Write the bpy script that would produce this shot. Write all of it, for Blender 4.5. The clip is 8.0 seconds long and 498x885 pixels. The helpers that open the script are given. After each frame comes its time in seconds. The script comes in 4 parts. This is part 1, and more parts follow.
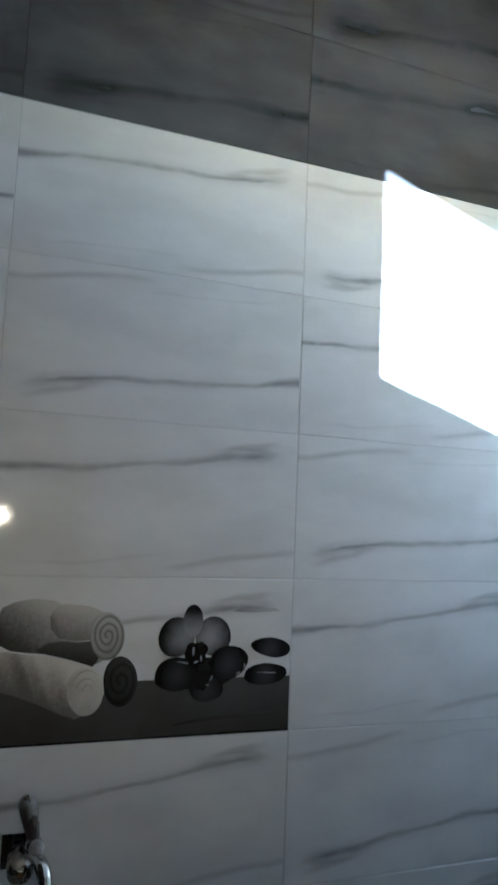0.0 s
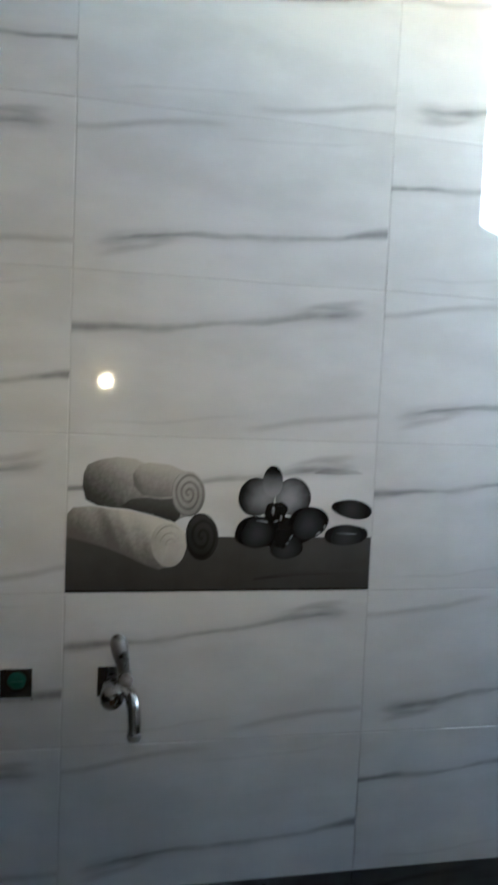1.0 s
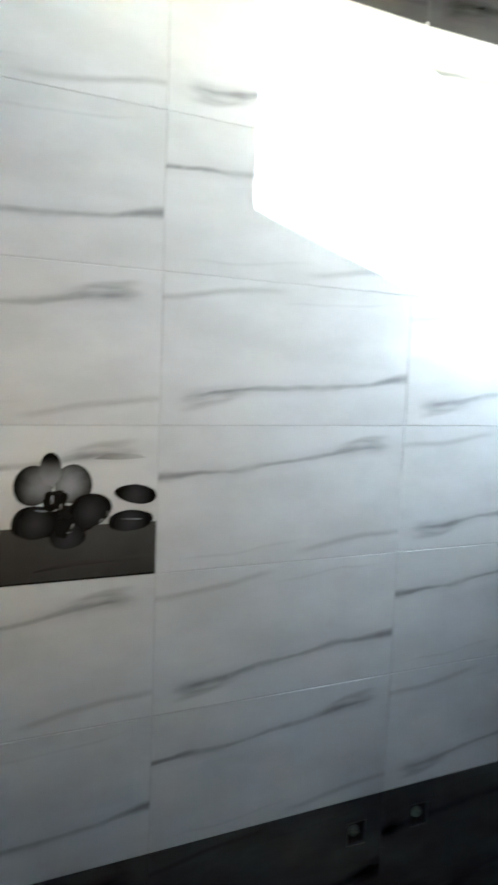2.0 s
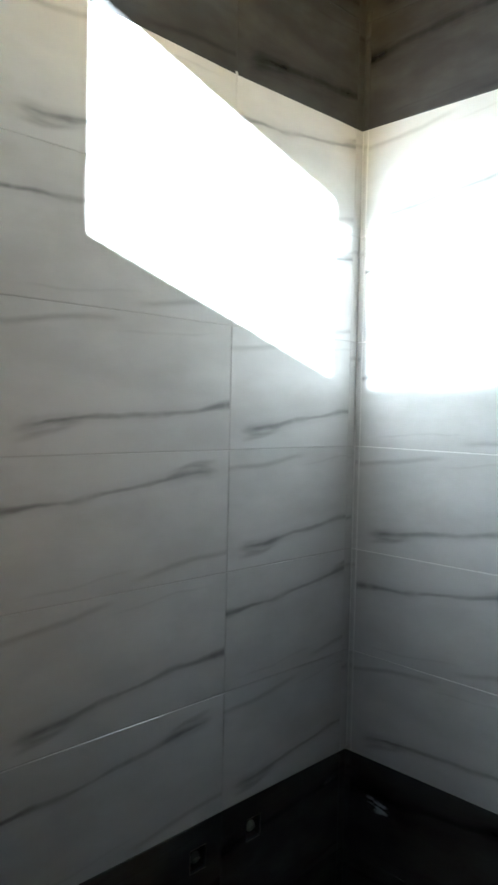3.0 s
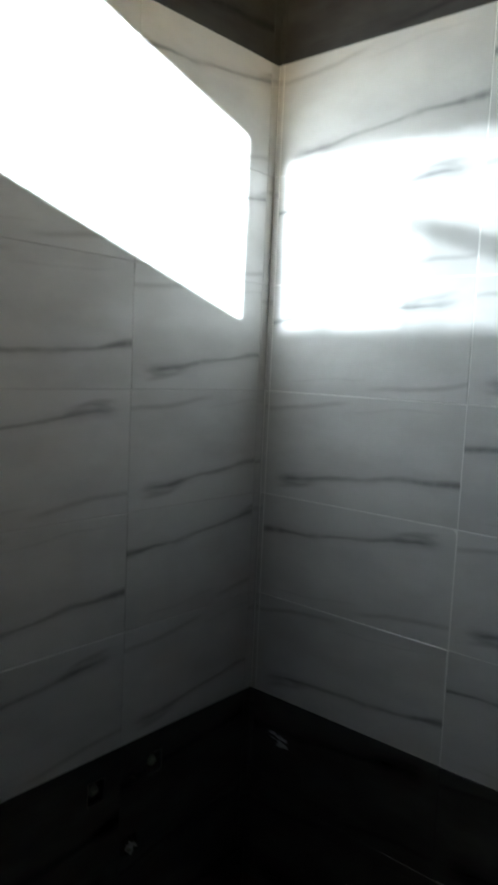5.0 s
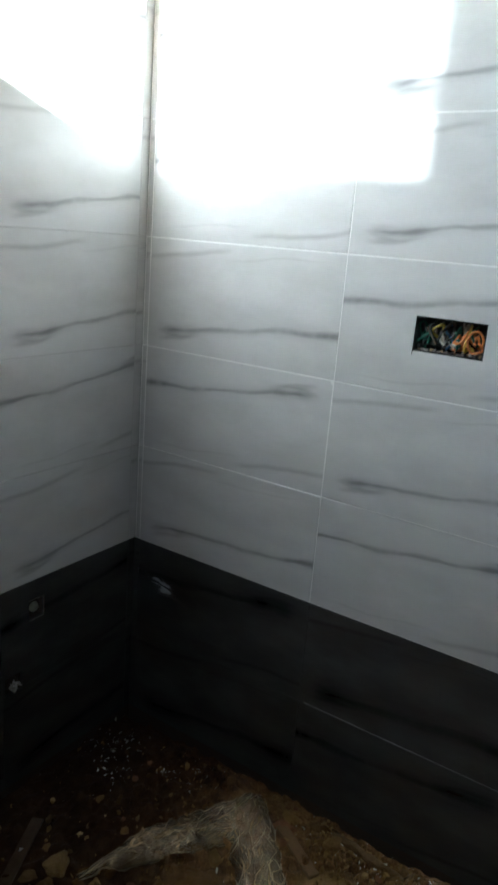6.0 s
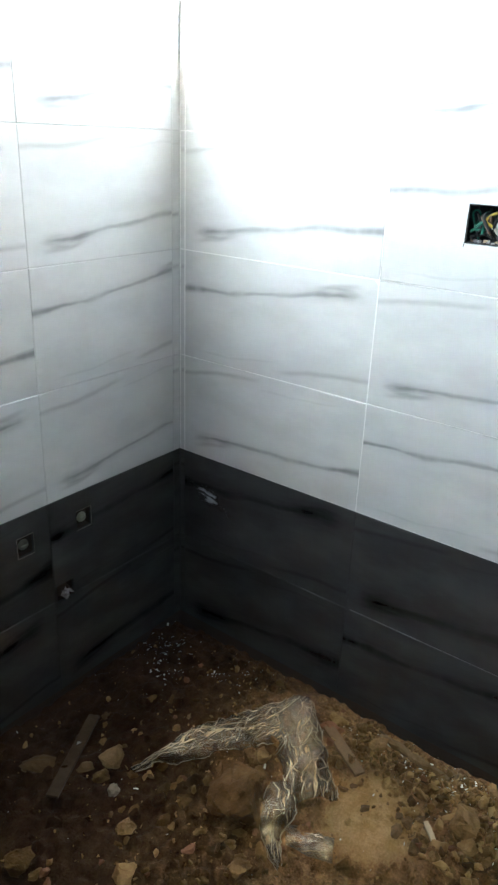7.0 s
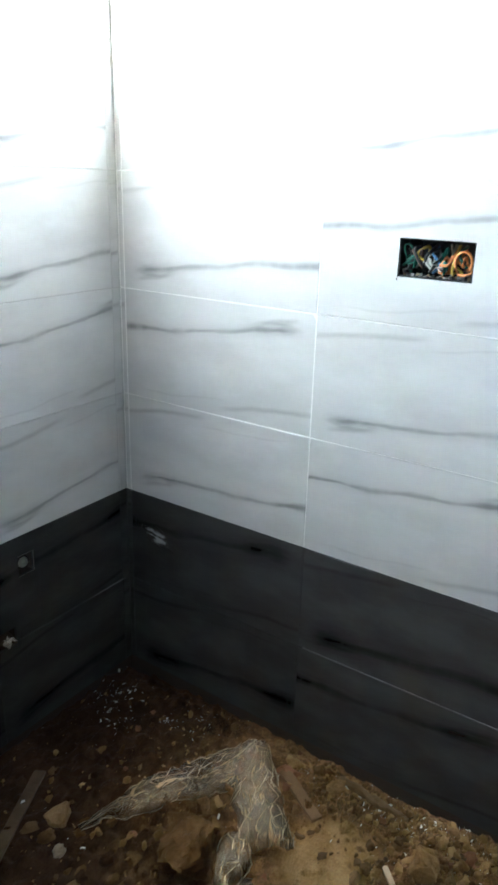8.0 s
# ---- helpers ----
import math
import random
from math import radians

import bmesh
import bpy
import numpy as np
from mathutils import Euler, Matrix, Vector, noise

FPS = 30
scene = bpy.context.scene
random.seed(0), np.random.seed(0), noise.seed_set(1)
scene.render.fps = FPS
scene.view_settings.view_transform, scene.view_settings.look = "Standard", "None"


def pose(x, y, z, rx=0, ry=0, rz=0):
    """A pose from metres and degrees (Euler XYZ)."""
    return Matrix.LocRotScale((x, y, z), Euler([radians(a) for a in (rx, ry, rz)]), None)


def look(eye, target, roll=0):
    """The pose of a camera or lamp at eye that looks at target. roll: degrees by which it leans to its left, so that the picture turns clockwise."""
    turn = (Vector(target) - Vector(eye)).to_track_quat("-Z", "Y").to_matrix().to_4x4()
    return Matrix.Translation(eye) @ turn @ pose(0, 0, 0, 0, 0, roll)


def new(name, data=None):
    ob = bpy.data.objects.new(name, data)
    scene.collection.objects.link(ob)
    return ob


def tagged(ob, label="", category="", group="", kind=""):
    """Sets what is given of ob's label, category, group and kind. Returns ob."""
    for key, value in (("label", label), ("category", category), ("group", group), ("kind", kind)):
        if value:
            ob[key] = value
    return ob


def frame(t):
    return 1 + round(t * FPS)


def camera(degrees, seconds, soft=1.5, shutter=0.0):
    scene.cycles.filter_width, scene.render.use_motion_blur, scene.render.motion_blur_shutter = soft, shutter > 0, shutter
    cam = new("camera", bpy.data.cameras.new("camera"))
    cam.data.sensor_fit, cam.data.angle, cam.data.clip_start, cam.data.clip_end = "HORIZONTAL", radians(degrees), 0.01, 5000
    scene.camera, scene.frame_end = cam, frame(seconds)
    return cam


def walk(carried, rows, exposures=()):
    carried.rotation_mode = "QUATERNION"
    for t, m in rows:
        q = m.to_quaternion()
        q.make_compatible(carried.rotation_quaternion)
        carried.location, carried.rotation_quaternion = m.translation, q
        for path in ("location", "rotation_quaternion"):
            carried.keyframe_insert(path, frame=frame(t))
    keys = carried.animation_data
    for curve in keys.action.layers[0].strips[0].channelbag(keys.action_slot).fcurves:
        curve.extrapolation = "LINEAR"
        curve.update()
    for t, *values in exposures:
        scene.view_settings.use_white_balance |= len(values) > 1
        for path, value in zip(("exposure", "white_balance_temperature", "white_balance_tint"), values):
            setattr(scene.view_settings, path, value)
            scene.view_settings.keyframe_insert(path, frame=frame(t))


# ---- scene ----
cam = camera(38.0, 8.0, 2.5, 0.5)
PATH = [
    (0, (-1.717, -1.38, 1.611), (-1.031, 0.486, 1.832), 2.4),
    (0.2, (-1.752, -1.367, 1.613), (-1.013, 0.484, 1.772), 3.1),
    (0.5, (-1.727, -1.367, 1.603), (-1.095, 0.531, 1.627), 3.0),
    (0.7, (-1.667, -1.373, 1.585), (-1.154, 0.56, 1.591), 2.8),
    (1, (-1.631, -1.367, 1.597), (-1.244, 0.59, 1.448), 2.5),
    (1.2, (-1.585, -1.373, 1.597), (-1.286, 0.595, 1.404), 2.5),
    (1.3, (-1.571, -1.371, 1.602), (-1.277, 0.594, 1.373), 2.5),
    (1.5, (-1.547, -1.377, 1.613), (-1.124, 0.561, 1.358), 2.0),
    (1.8, (-1.532, -1.377, 1.592), (-0.838, 0.488, 1.395), 2.1),
    (2, (-1.56, -1.361, 1.607), (-0.693, 0.432, 1.419), 2.1),
    (2.2, (-1.613, -1.337, 1.611), (-0.58, 0.367, 1.443), 1.4),
    (3.3, (-1.705, -1.269, 1.587), (-0.253, 0.103, 1.499), 1.9),
    (3.5, (-1.693, -1.282, 1.581), (-0.235, 0.083, 1.474), 2.3),
    (4, (-1.689, -1.284, 1.578), (-0.209, 0.054, 1.453), 2.3),
    (4.2, (-1.702, -1.308, 1.579), (-0.214, 0.023, 1.462), 2.3),
    (5.3, (-1.61, -1.344, 1.556), (-0.063, -0.12, 1.228), 2.7),
    (5.5, (-1.618, -1.344, 1.54), (-0.008, -0.245, 1.096), 3.3),
    (5.7, (-1.646, -1.331, 1.516), (0.001, -0.323, 0.999), 4.3),
    (6, (-1.569, -1.391, 1.519), (0.053, -0.356, 0.975), 4.6),
    (6.2, (-1.556, -1.392, 1.529), (0.016, -0.347, 0.869), 4.6),
    (6.3, (-1.546, -1.383, 1.52), (-0.008, -0.323, 0.805), 3.8),
    (6.5, (-1.533, -1.388, 1.494), (-0.034, -0.303, 0.736), 3.4),
    (7, (-1.507, -1.398, 1.49), (-0.035, -0.291, 0.713), 2.2),
    (7.5, (-1.491, -1.401, 1.489), (0.026, -0.333, 0.741), 1.9),
    (8, (-1.458, -1.426, 1.484), (0.1, -0.374, 0.803), 1.6),
]

# exposure of the walk: the camera darkens for the sunlit corner and brightens for the floor
TINT = 0
EXPOSURES = [(t, e, k, TINT) for t, e, k in (
    (0, 4.9, 4600), (0.5, 4.95, 4700), (1, 5.6, 4800), (1.5, 6.4, 5000), (2, 5.9, 5150), (2.2, 5.55, 5300), (3.3, 4.1, 5600), (4, 3.45, 5700), (4.2, 3.45, 5700),
    (5.3, 3.4, 5750), (5.5, 3.6, 5750), (6, 4.95, 5700), (6.5, 5.85, 5600), (7, 6.65, 5550), (7.5, 6.85, 5550), (8, 6.55, 5500))]
walk(cam, [(t, look(eye, target, roll)) for t, eye, target, roll in PATH], EXPOSURES)

# ---------------------------------------------------------------- light
SUN_WAY = Vector((1.0, 0.8, -0.316))
world = bpy.data.worlds.new("sky")
scene.world = world
world.use_nodes = True
sky = world.node_tree.nodes.new("ShaderNodeTexSky")
sky.sky_type = "NISHITA"
sky.sun_disc = False
sky.sun_elevation, sky.sun_rotation = radians(13.9), radians(231.3)
world.node_tree.links.new(sky.outputs[0], world.node_tree.nodes["Background"].inputs[0])
world.node_tree.nodes["Background"].inputs[1].default_value = 0.05

sun = new("sun", bpy.data.lights.new("sun", "SUN"))
sun.data.energy, sun.data.angle, sun.data.color = 5.0, radians(0.5), (1.0, 0.985, 0.96)
sun.matrix_world = look((-6, -5, 6), Vector((-6, -5, 6)) + SUN_WAY)


# ---------------------------------------------------------------- node helpers
class Nodes:
    """Short hand for a material's node tree."""

    def __init__(self, name):
        self.mat = bpy.data.materials.new(name)
        self.mat.use_nodes = True
        self.tree = self.mat.node_tree
        self.bsdf = self.tree.nodes["Principled BSDF"]

    def put(self, socket, value):
        if hasattr(value, "is_output"):
            self.tree.links.new(value, socket)
        elif isinstance(value, (tuple, list)) and len(value) == 3 and socket.type == "RGBA":
            socket.default_value = (*value, 1)
        else:
            socket.default_value = value

    def add(self, kind, **kw):
        n = self.tree.nodes.new(kind)
        return n

    def m(self, op, a, b=0.0, c=0.0):
        n = self.add("ShaderNodeMath")
        n.operation = op
        for s, v in zip(n.inputs, (a, b, c)):
            self.put(s, v)
        return n.outputs[0]

    def step(self, x, lo, hi, a=0.0, b=1.0):
        n = self.add("ShaderNodeMapRange")
        n.interpolation_type = "SMOOTHSTEP"
        for s, v in zip(n.inputs, (x, lo, hi, a, b)):
            self.put(s, v)
        return n.outputs[0]

    def coords(self, kind="Object"):
        return self.add("ShaderNodeTexCoord").outputs[kind]

    def place(self):
        return self.add("ShaderNodeNewGeometry").outputs["Position"]

    def split(self, v):
        n = self.add("ShaderNodeSeparateXYZ")
        self.put(n.inputs[0], v)
        return n.outputs

    def join(self, x, y, z):
        n = self.add("ShaderNodeCombineXYZ")
        for s, v in zip(n.inputs, (x, y, z)):
            self.put(s, v)
        return n.outputs[0]

    def rand(self):
        return self.add("ShaderNodeObjectInfo").outputs["Random"]

    def island(self):
        return self.add("ShaderNodeNewGeometry").outputs["Random Per Island"]

    def noise(self, v, scale, detail=3.0, rough=0.55, w=None):
        n = self.add("ShaderNodeTexNoise")
        if w is not None:
            n.noise_dimensions = "4D"
            self.put(n.inputs["W"], w)
        self.put(n.inputs["Vector"], v)
        self.put(n.inputs["Scale"], scale)
        self.put(n.inputs["Detail"], detail)
        self.put(n.inputs["Roughness"], rough)
        return n.outputs[0]

    def mix(self, f, a, b):
        n = self.add("ShaderNodeMix")
        n.data_type = "RGBA"
        self.put(n.inputs[0], f)
        self.put(n.inputs[6], a)
        self.put(n.inputs[7], b)
        return n.outputs[2]

    def ramp(self, f, stops):
        n = self.add("ShaderNodeValToRGB")
        e = n.color_ramp.elements
        while len(e) < len(stops):
            e.new(0.5)
        for el, (p, c) in zip(e, stops):
            el.position, el.color = p, (*c, 1)
        self.put(n.inputs[0], f)
        return n.outputs[0]

    def bump(self, h, dist=0.002, strength=0.5):
        n = self.add("ShaderNodeBump")
        n.inputs["Strength"].default_value = strength
        n.inputs["Distance"].default_value = dist
        self.put(n.inputs["Height"], h)
        self.tree.links.new(n.outputs[0], self.bsdf.inputs["Normal"])

    def done(self, color, rough=0.5, metal=0.0, spec=0.5):
        self.put(self.bsdf.inputs["Base Color"], color)
        self.put(self.bsdf.inputs["Roughness"], rough)
        self.put(self.bsdf.inputs["Metallic"], metal)
        self.put(self.bsdf.inputs["Specular IOR Level"], spec)
        return self.mat


# ---------------------------------------------------------------- materials
def veined_tile(name, base_lo, base_hi, vein, halo, rough, strength=1.0, fat_by=1.0):
    """Glazed tile with one long vein, a smudge at its start and a few faint streaks. Local x along, z up, metres."""
    k = Nodes(name)
    x, y, z = k.split(k.coords())
    u, v = k.m("ADD", x, 0.3), k.m("ADD", z, 0.15)
    seed = k.m("MULTIPLY", k.rand(), 0.5)
    line = k.join(k.m("MULTIPLY", u, 1.0), 0.0, 0.0)
    slow = k.m("MULTIPLY", k.m("SUBTRACT", k.noise(line, 3.6, 1.0, 0.5, seed), 0.5), 0.044)
    wob = k.m("ADD", slow, k.m("MULTIPLY", k.m("SUBTRACT", k.noise(line, 13.0, 2.0, 0.55, seed), 0.5), 0.009))
    v0 = k.m("ADD", k.m("MULTIPLY_ADD", u, 0.085, 0.052), wob)
    d = k.m("SUBTRACT", v, v0)
    ad = k.m("ABSOLUTE", d)
    # brushed grain that runs with the vein
    flow = k.join(k.m("MULTIPLY", u, 7.0), k.m("MULTIPLY", d, 75.0), seed)
    fine = k.noise(flow, 1.0, 4.0, 0.6)
    swell = k.step(k.noise(line, 8.0, 2.0, 0.5, k.m("ADD", seed, 7.0)), 0.35, 0.65, 0.55, 1.25)
    fat = k.m("MULTIPLY", k.m("ADD", k.m("MULTIPLY_ADD", fine, 0.012 * fat_by, 0.002), k.step(u, 0.48, 0.6, 0.0, 0.005 * fat_by)), swell)
    along = k.step(u, 0.03, 0.12)
    core = k.m("MULTIPLY", k.m("SUBTRACT", 1.0, k.step(ad, 0.0, k.m("ADD", fat, 0.0012))), along)
    dens = k.step(k.noise(line, 11.0, 3.0, 0.65, k.m("ADD", seed, 3.0)), 0.3, 0.62, 0.45, 1.0)
    core = k.m("MULTIPLY", core, k.m("MULTIPLY", dens, k.step(u, 0.44, 0.585, 0.66, 1.15)))
    # broad soft cloud round the vein, heavier at its start
    soft = k.m("MULTIPLY", k.m("SUBTRACT", 1.0, k.step(ad, 0.0, 0.026 * fat_by)), k.m("MULTIPLY", fine, k.step(u, 0.05, 0.32, 1.15, 0.55)))
    soft = k.m("MULTIPLY", soft, k.step(u, 0.02, 0.08))
    # feathered brush of strands where the vein begins
    fan = k.m("MULTIPLY", k.step(u, 0.02, 0.09), k.step(u, 0.11, 0.26, 1.0, 0.0))
    reach = k.m("MULTIPLY_ADD", fan, 0.021, 0.003)
    off = k.m("ABSOLUTE", k.m("MULTIPLY_ADD", fan, 0.006, d))
    hair = k.noise(k.join(k.m("MULTIPLY", u, 11.0), k.m("MULTIPLY", k.m("MULTIPLY_ADD", u, -0.06, d), 58.0), k.m("ADD", seed, 1.7)), 1.0, 2.5, 0.5)
    br = k.m("MULTIPLY", k.m("SUBTRACT", 1.0, k.step(off, k.m("MULTIPLY", reach, 0.1), reach)), k.step(hair, 0.30, 0.74, 0.08, 0.95))
    br = k.m("MULTIPLY", br, k.m("MULTIPLY", fan, 0.80))
    # loose strand below the start
    d2 = k.m("ABSOLUTE", k.m("SUBTRACT", v, k.m("ADD", k.m("MULTIPLY_ADD", u, 0.13, 0.026), wob)))
    b2 = k.m("MULTIPLY", k.m("SUBTRACT", 1.0, k.step(d2, 0.0, 0.010)), k.m("MULTIPLY", k.step(u, 0.03, 0.08), k.step(u, 0.1, 0.19, 1.0, 0.0)))
    br = k.m("ADD", br, k.m("MULTIPLY", b2, k.m("MULTIPLY", fine, 0.8)))
    # faint streaks in the upper half
    d3 = k.m("ABSOLUTE", k.m("SUBTRACT", v, k.m("ADD", k.m("MULTIPLY_ADD", u, 0.1, 0.252), wob)))
    f3 = k.m("MULTIPLY", k.m("SUBTRACT", 1.0, k.step(d3, 0.0, 0.011)), k.step(u, 0.22, 0.3, 1.0, 0.0))
    f3 = k.m("MULTIPLY", f3, k.m("MULTIPLY", fine, 0.8))
    d4 = k.m("ABSOLUTE", k.m("SUBTRACT", v, k.m("ADD", k.m("MULTIPLY_ADD", u, 0.07, 0.235), wob)))
    f4 = k.m("MULTIPLY", k.m("SUBTRACT", 1.0, k.step(d4, 0.0, 0.005)), k.m("MULTIPLY", k.step(u, 0.24, 0.34), k.step(u, 0.46, 0.58, 1.0, 0.0)))
    f4 = k.m("MULTIPLY", f4, k.m("MULTIPLY", fine, 0.32))
    mask = k.m("MINIMUM", k.m("ADD", core, k.m("ADD", br, k.m("ADD", f3, f4))), 1.0)
    mask = k.m("MULTIPLY", mask, strength)
    cloud = k.noise(k.join(k.m("MULTIPLY", x, 3.0), seed, k.m("MULTIPLY", z, 7.0)), 1.6, 4.0, 0.55)
    col = k.mix(k.step(cloud, 0.3, 0.7), base_lo, base_hi)
    col = k.mix(k.m("MINIMUM", k.m("MULTIPLY", soft, 1.0), 0.8), col, halo)
    col = k.mix(mask, col, vein)
    smear = k.noise(k.place(), 9.0, 4.0, 0.6)
    k.bump(k.noise(k.coords(), 14.0, 2.0), 0.0006, 0.12)
    return k.done(col, k.m("MULTIPLY_ADD", smear, 0.06, rough - 0.03))


WHITE_TILE = veined_tile("white_marble_tile", (0.60, 0.60, 0.597), (0.68, 0.68, 0.677), (0.285, 0.285, 0.292), (0.465, 0.465, 0.475), 0.05)
DARK_TILE = veined_tile("dark_grey_tile", (0.050, 0.0495, 0.0500), (0.075, 0.0745, 0.0750), (0.013, 0.013, 0.013), (0.019, 0.019, 0.0195), 0.20, 1.0, 2.8)


def grout(name, pale, dark):
    k = Nodes(name)
    z = k.split(k.place())[2]
    n = k.noise(k.place(), 60.0, 4.0)
    white = k.m("MULTIPLY", k.step(z, 0.599, 0.601), k.step(z, 2.399, 2.401, 1.0, 0.0))
    col = k.mix(white, dark, pale)
    col = k.mix(k.m("MULTIPLY", white, k.step(n, 0.4, 0.8, 0.0, 0.25)), col, (0.3, 0.29, 0.27))
    # Below the tiles the gap's shade is put into the colour
    col = k.mix(k.step(z, -0.002, 0.0), (0.035, 0.022, 0.015), col)
    k.bump(n, 0.001, 0.6)
    return k.done(col, 0.85)


GROUT_GREY = grout("grey_grout", (0.54, 0.54, 0.54), (0.030, 0.030, 0.032))
GROUT_WHITE = grout("white_grout", (0.84, 0.84, 0.83), (0.030, 0.030, 0.032))


def speckled(name, stops, scale, rough=0.8, bump=0.003, strength=0.6, per="rand", detail=6.0):
    k = Nodes(name)
    shift = k.rand() if per == "rand" else k.island()
    p = k.place()
    n = k.noise(p, scale, detail, 0.6)
    fine = k.noise(p, scale * 7, 4.0, 0.65)
    f = k.m("ADD", k.m("MULTIPLY", n, 0.55), k.m("ADD", k.m("MULTIPLY", fine, 0.25), k.m("MULTIPLY_ADD", shift, 0.5, -0.15)))
    k.bump(k.m("ADD", n, k.m("MULTIPLY", fine, 0.5)), bump, strength)
    return k.done(k.ramp(f, stops), rough, 0.0, 0.5 if rough < 0.7 else 0.15)


# Unseen walls: near-black colour holds back light bounced into the room
PLASTER = speckled("dark_cement_plaster", [(0.2, (0.030, 0.026, 0.021)), (0.8, (0.060, 0.053, 0.043))], 4.0, 0.9)
CEILING = speckled("ceiling_plaster", [(0.2, (0.58, 0.58, 0.575)), (0.8, (0.68, 0.68, 0.675))], 3.0, 0.9)
ROCK = speckled("dusty_rubble", [(0.15, (0.0360, 0.0190, 0.0068)), (0.5, (0.1198, 0.0657, 0.0236)), (0.9, (0.2996, 0.1799, 0.0725))], 26.0, 0.9, 0.006, 1.0)
ROCK_PALE = speckled("mortar_lump", [(0.2, (0.0589, 0.0342, 0.0143)), (0.6, (0.1498, 0.0913, 0.0408)), (0.95, (0.2996, 0.1996, 0.0984))], 22.0, 0.9, 0.006, 0.9)
BOULDER = speckled("dusty_boulder", [(0.2, (0.0210, 0.0098, 0.0034)), (0.5, (0.0700, 0.0345, 0.0120)), (0.8, (0.1550, 0.0830, 0.0327))], 18.0, 0.9, 0.008, 1.0)
BRICK = speckled("broken_brick", [(0.2, (0.10, 0.044, 0.022)), (0.7, (0.20, 0.092, 0.045)), (1.0, (0.28, 0.16, 0.085))], 30.0)
GRAVEL = speckled("rubble_crumbs", [(0.1, (0.0641, 0.0351, 0.0121)), (0.5, (0.2136, 0.1233, 0.0474)), (0.85, (0.3311, 0.2037, 0.0841)), (1.0, (0.4059, 0.2702, 0.1240))], 40.0, per="island")
WOOD = speckled("old_lath_wood", [(0.2, (0.040, 0.024, 0.013)), (0.8, (0.115, 0.073, 0.042))], 18.0, 0.75)
EARTH_WOOD = speckled("earthy_wood", [(0.2, (0.10, 0.056, 0.026)), (0.8, (0.24, 0.145, 0.07))], 18.0, 0.8)
CHIP_WOOD = speckled("pale_wood_chip", [(0.2, (0.26, 0.18, 0.11)), (0.8, (0.50, 0.39, 0.26))], 25.0, 0.75)
SHREDS = speckled("shiny_plastic_shreds", [(0.1, (0.50, 0.46, 0.38)), (0.9, (0.86, 0.82, 0.74))], 30.0, 0.15, per="island")
CLOG = speckled("khaki_wall_plug", [(0.2, (0.05, 0.052, 0.036)), (0.8, (0.22, 0.215, 0.155))], 60.0, 0.5)
# Lining of the cut-outs; their shade is put into its near-black colour
CAVITY = speckled("dark_recess_masonry", [(0.2, (0.014, 0.011, 0.009)), (0.8, (0.045, 0.036, 0.028))], 40.0, 0.95)
WRAP = speckled("crumpled_white_tape", [(0.2, (0.14, 0.12, 0.11)), (0.8, (0.46, 0.43, 0.42))], 110.0, 0.45)
CHIP = speckled("lime_in_joint", [(0.2, (0.14, 0.14, 0.14)), (0.8, (0.26, 0.26, 0.26))], 30.0, 0.85)
LIME_LUMP = speckled("pale_lime_mortar", [(0.2, (0.09, 0.070, 0.046)), (0.8, (0.26, 0.21, 0.15))], 40.0)
RIM = speckled("chipped_tile_edge", [(0.42, (0.03, 0.029, 0.027)), (0.72, (0.26, 0.24, 0.21))], 60.0, 0.85)


def plain(name, color, rough=0.5, metal=0.0, wear=0.25):
    k = Nodes(name)
    n = k.noise(k.coords(), 45.0, 4.0)
    col = k.mix(k.step(n, 0.35, 0.75, 0.0, wear), color, tuple(c * 0.55 for c in color))
    k.bump(n, 0.0004, 0.2)
    return k.done(col, k.step(n, 0.3, 0.7, rough, rough + 0.1), metal)


CHROME = plain("chrome", (0.62, 0.61, 0.59), 0.08, 1.0, 0.15)
CHROME_DULL = plain("dusty_chrome", (0.27, 0.255, 0.235), 0.24, 1.0, 0.4)
BLACK_BOX = plain("black_conduit_box", (0.02, 0.022, 0.024), 0.6)
GREEN = plain("green_plastic", (0.02, 0.13, 0.09), 0.4)
WIRES = {"green": plain("green_wire", (0.012, 0.11, 0.075), 0.4), "orange": plain("orange_wire", (0.62, 0.22, 0.06), 0.4),
         "yellow": plain("yellow_wire", (0.60, 0.42, 0.06), 0.4), "black": plain("black_wire", (0.03, 0.028, 0.028), 0.4),
         "white": plain("white_wire", (0.62, 0.60, 0.55), 0.4), "blue": plain("blue_wire", (0.10, 0.22, 0.42), 0.4),
         "brown": plain("brown_wire", (0.11, 0.06, 0.04), 0.4)}
STEEL = plain("painted_steel", (0.25, 0.25, 0.25), 0.5)


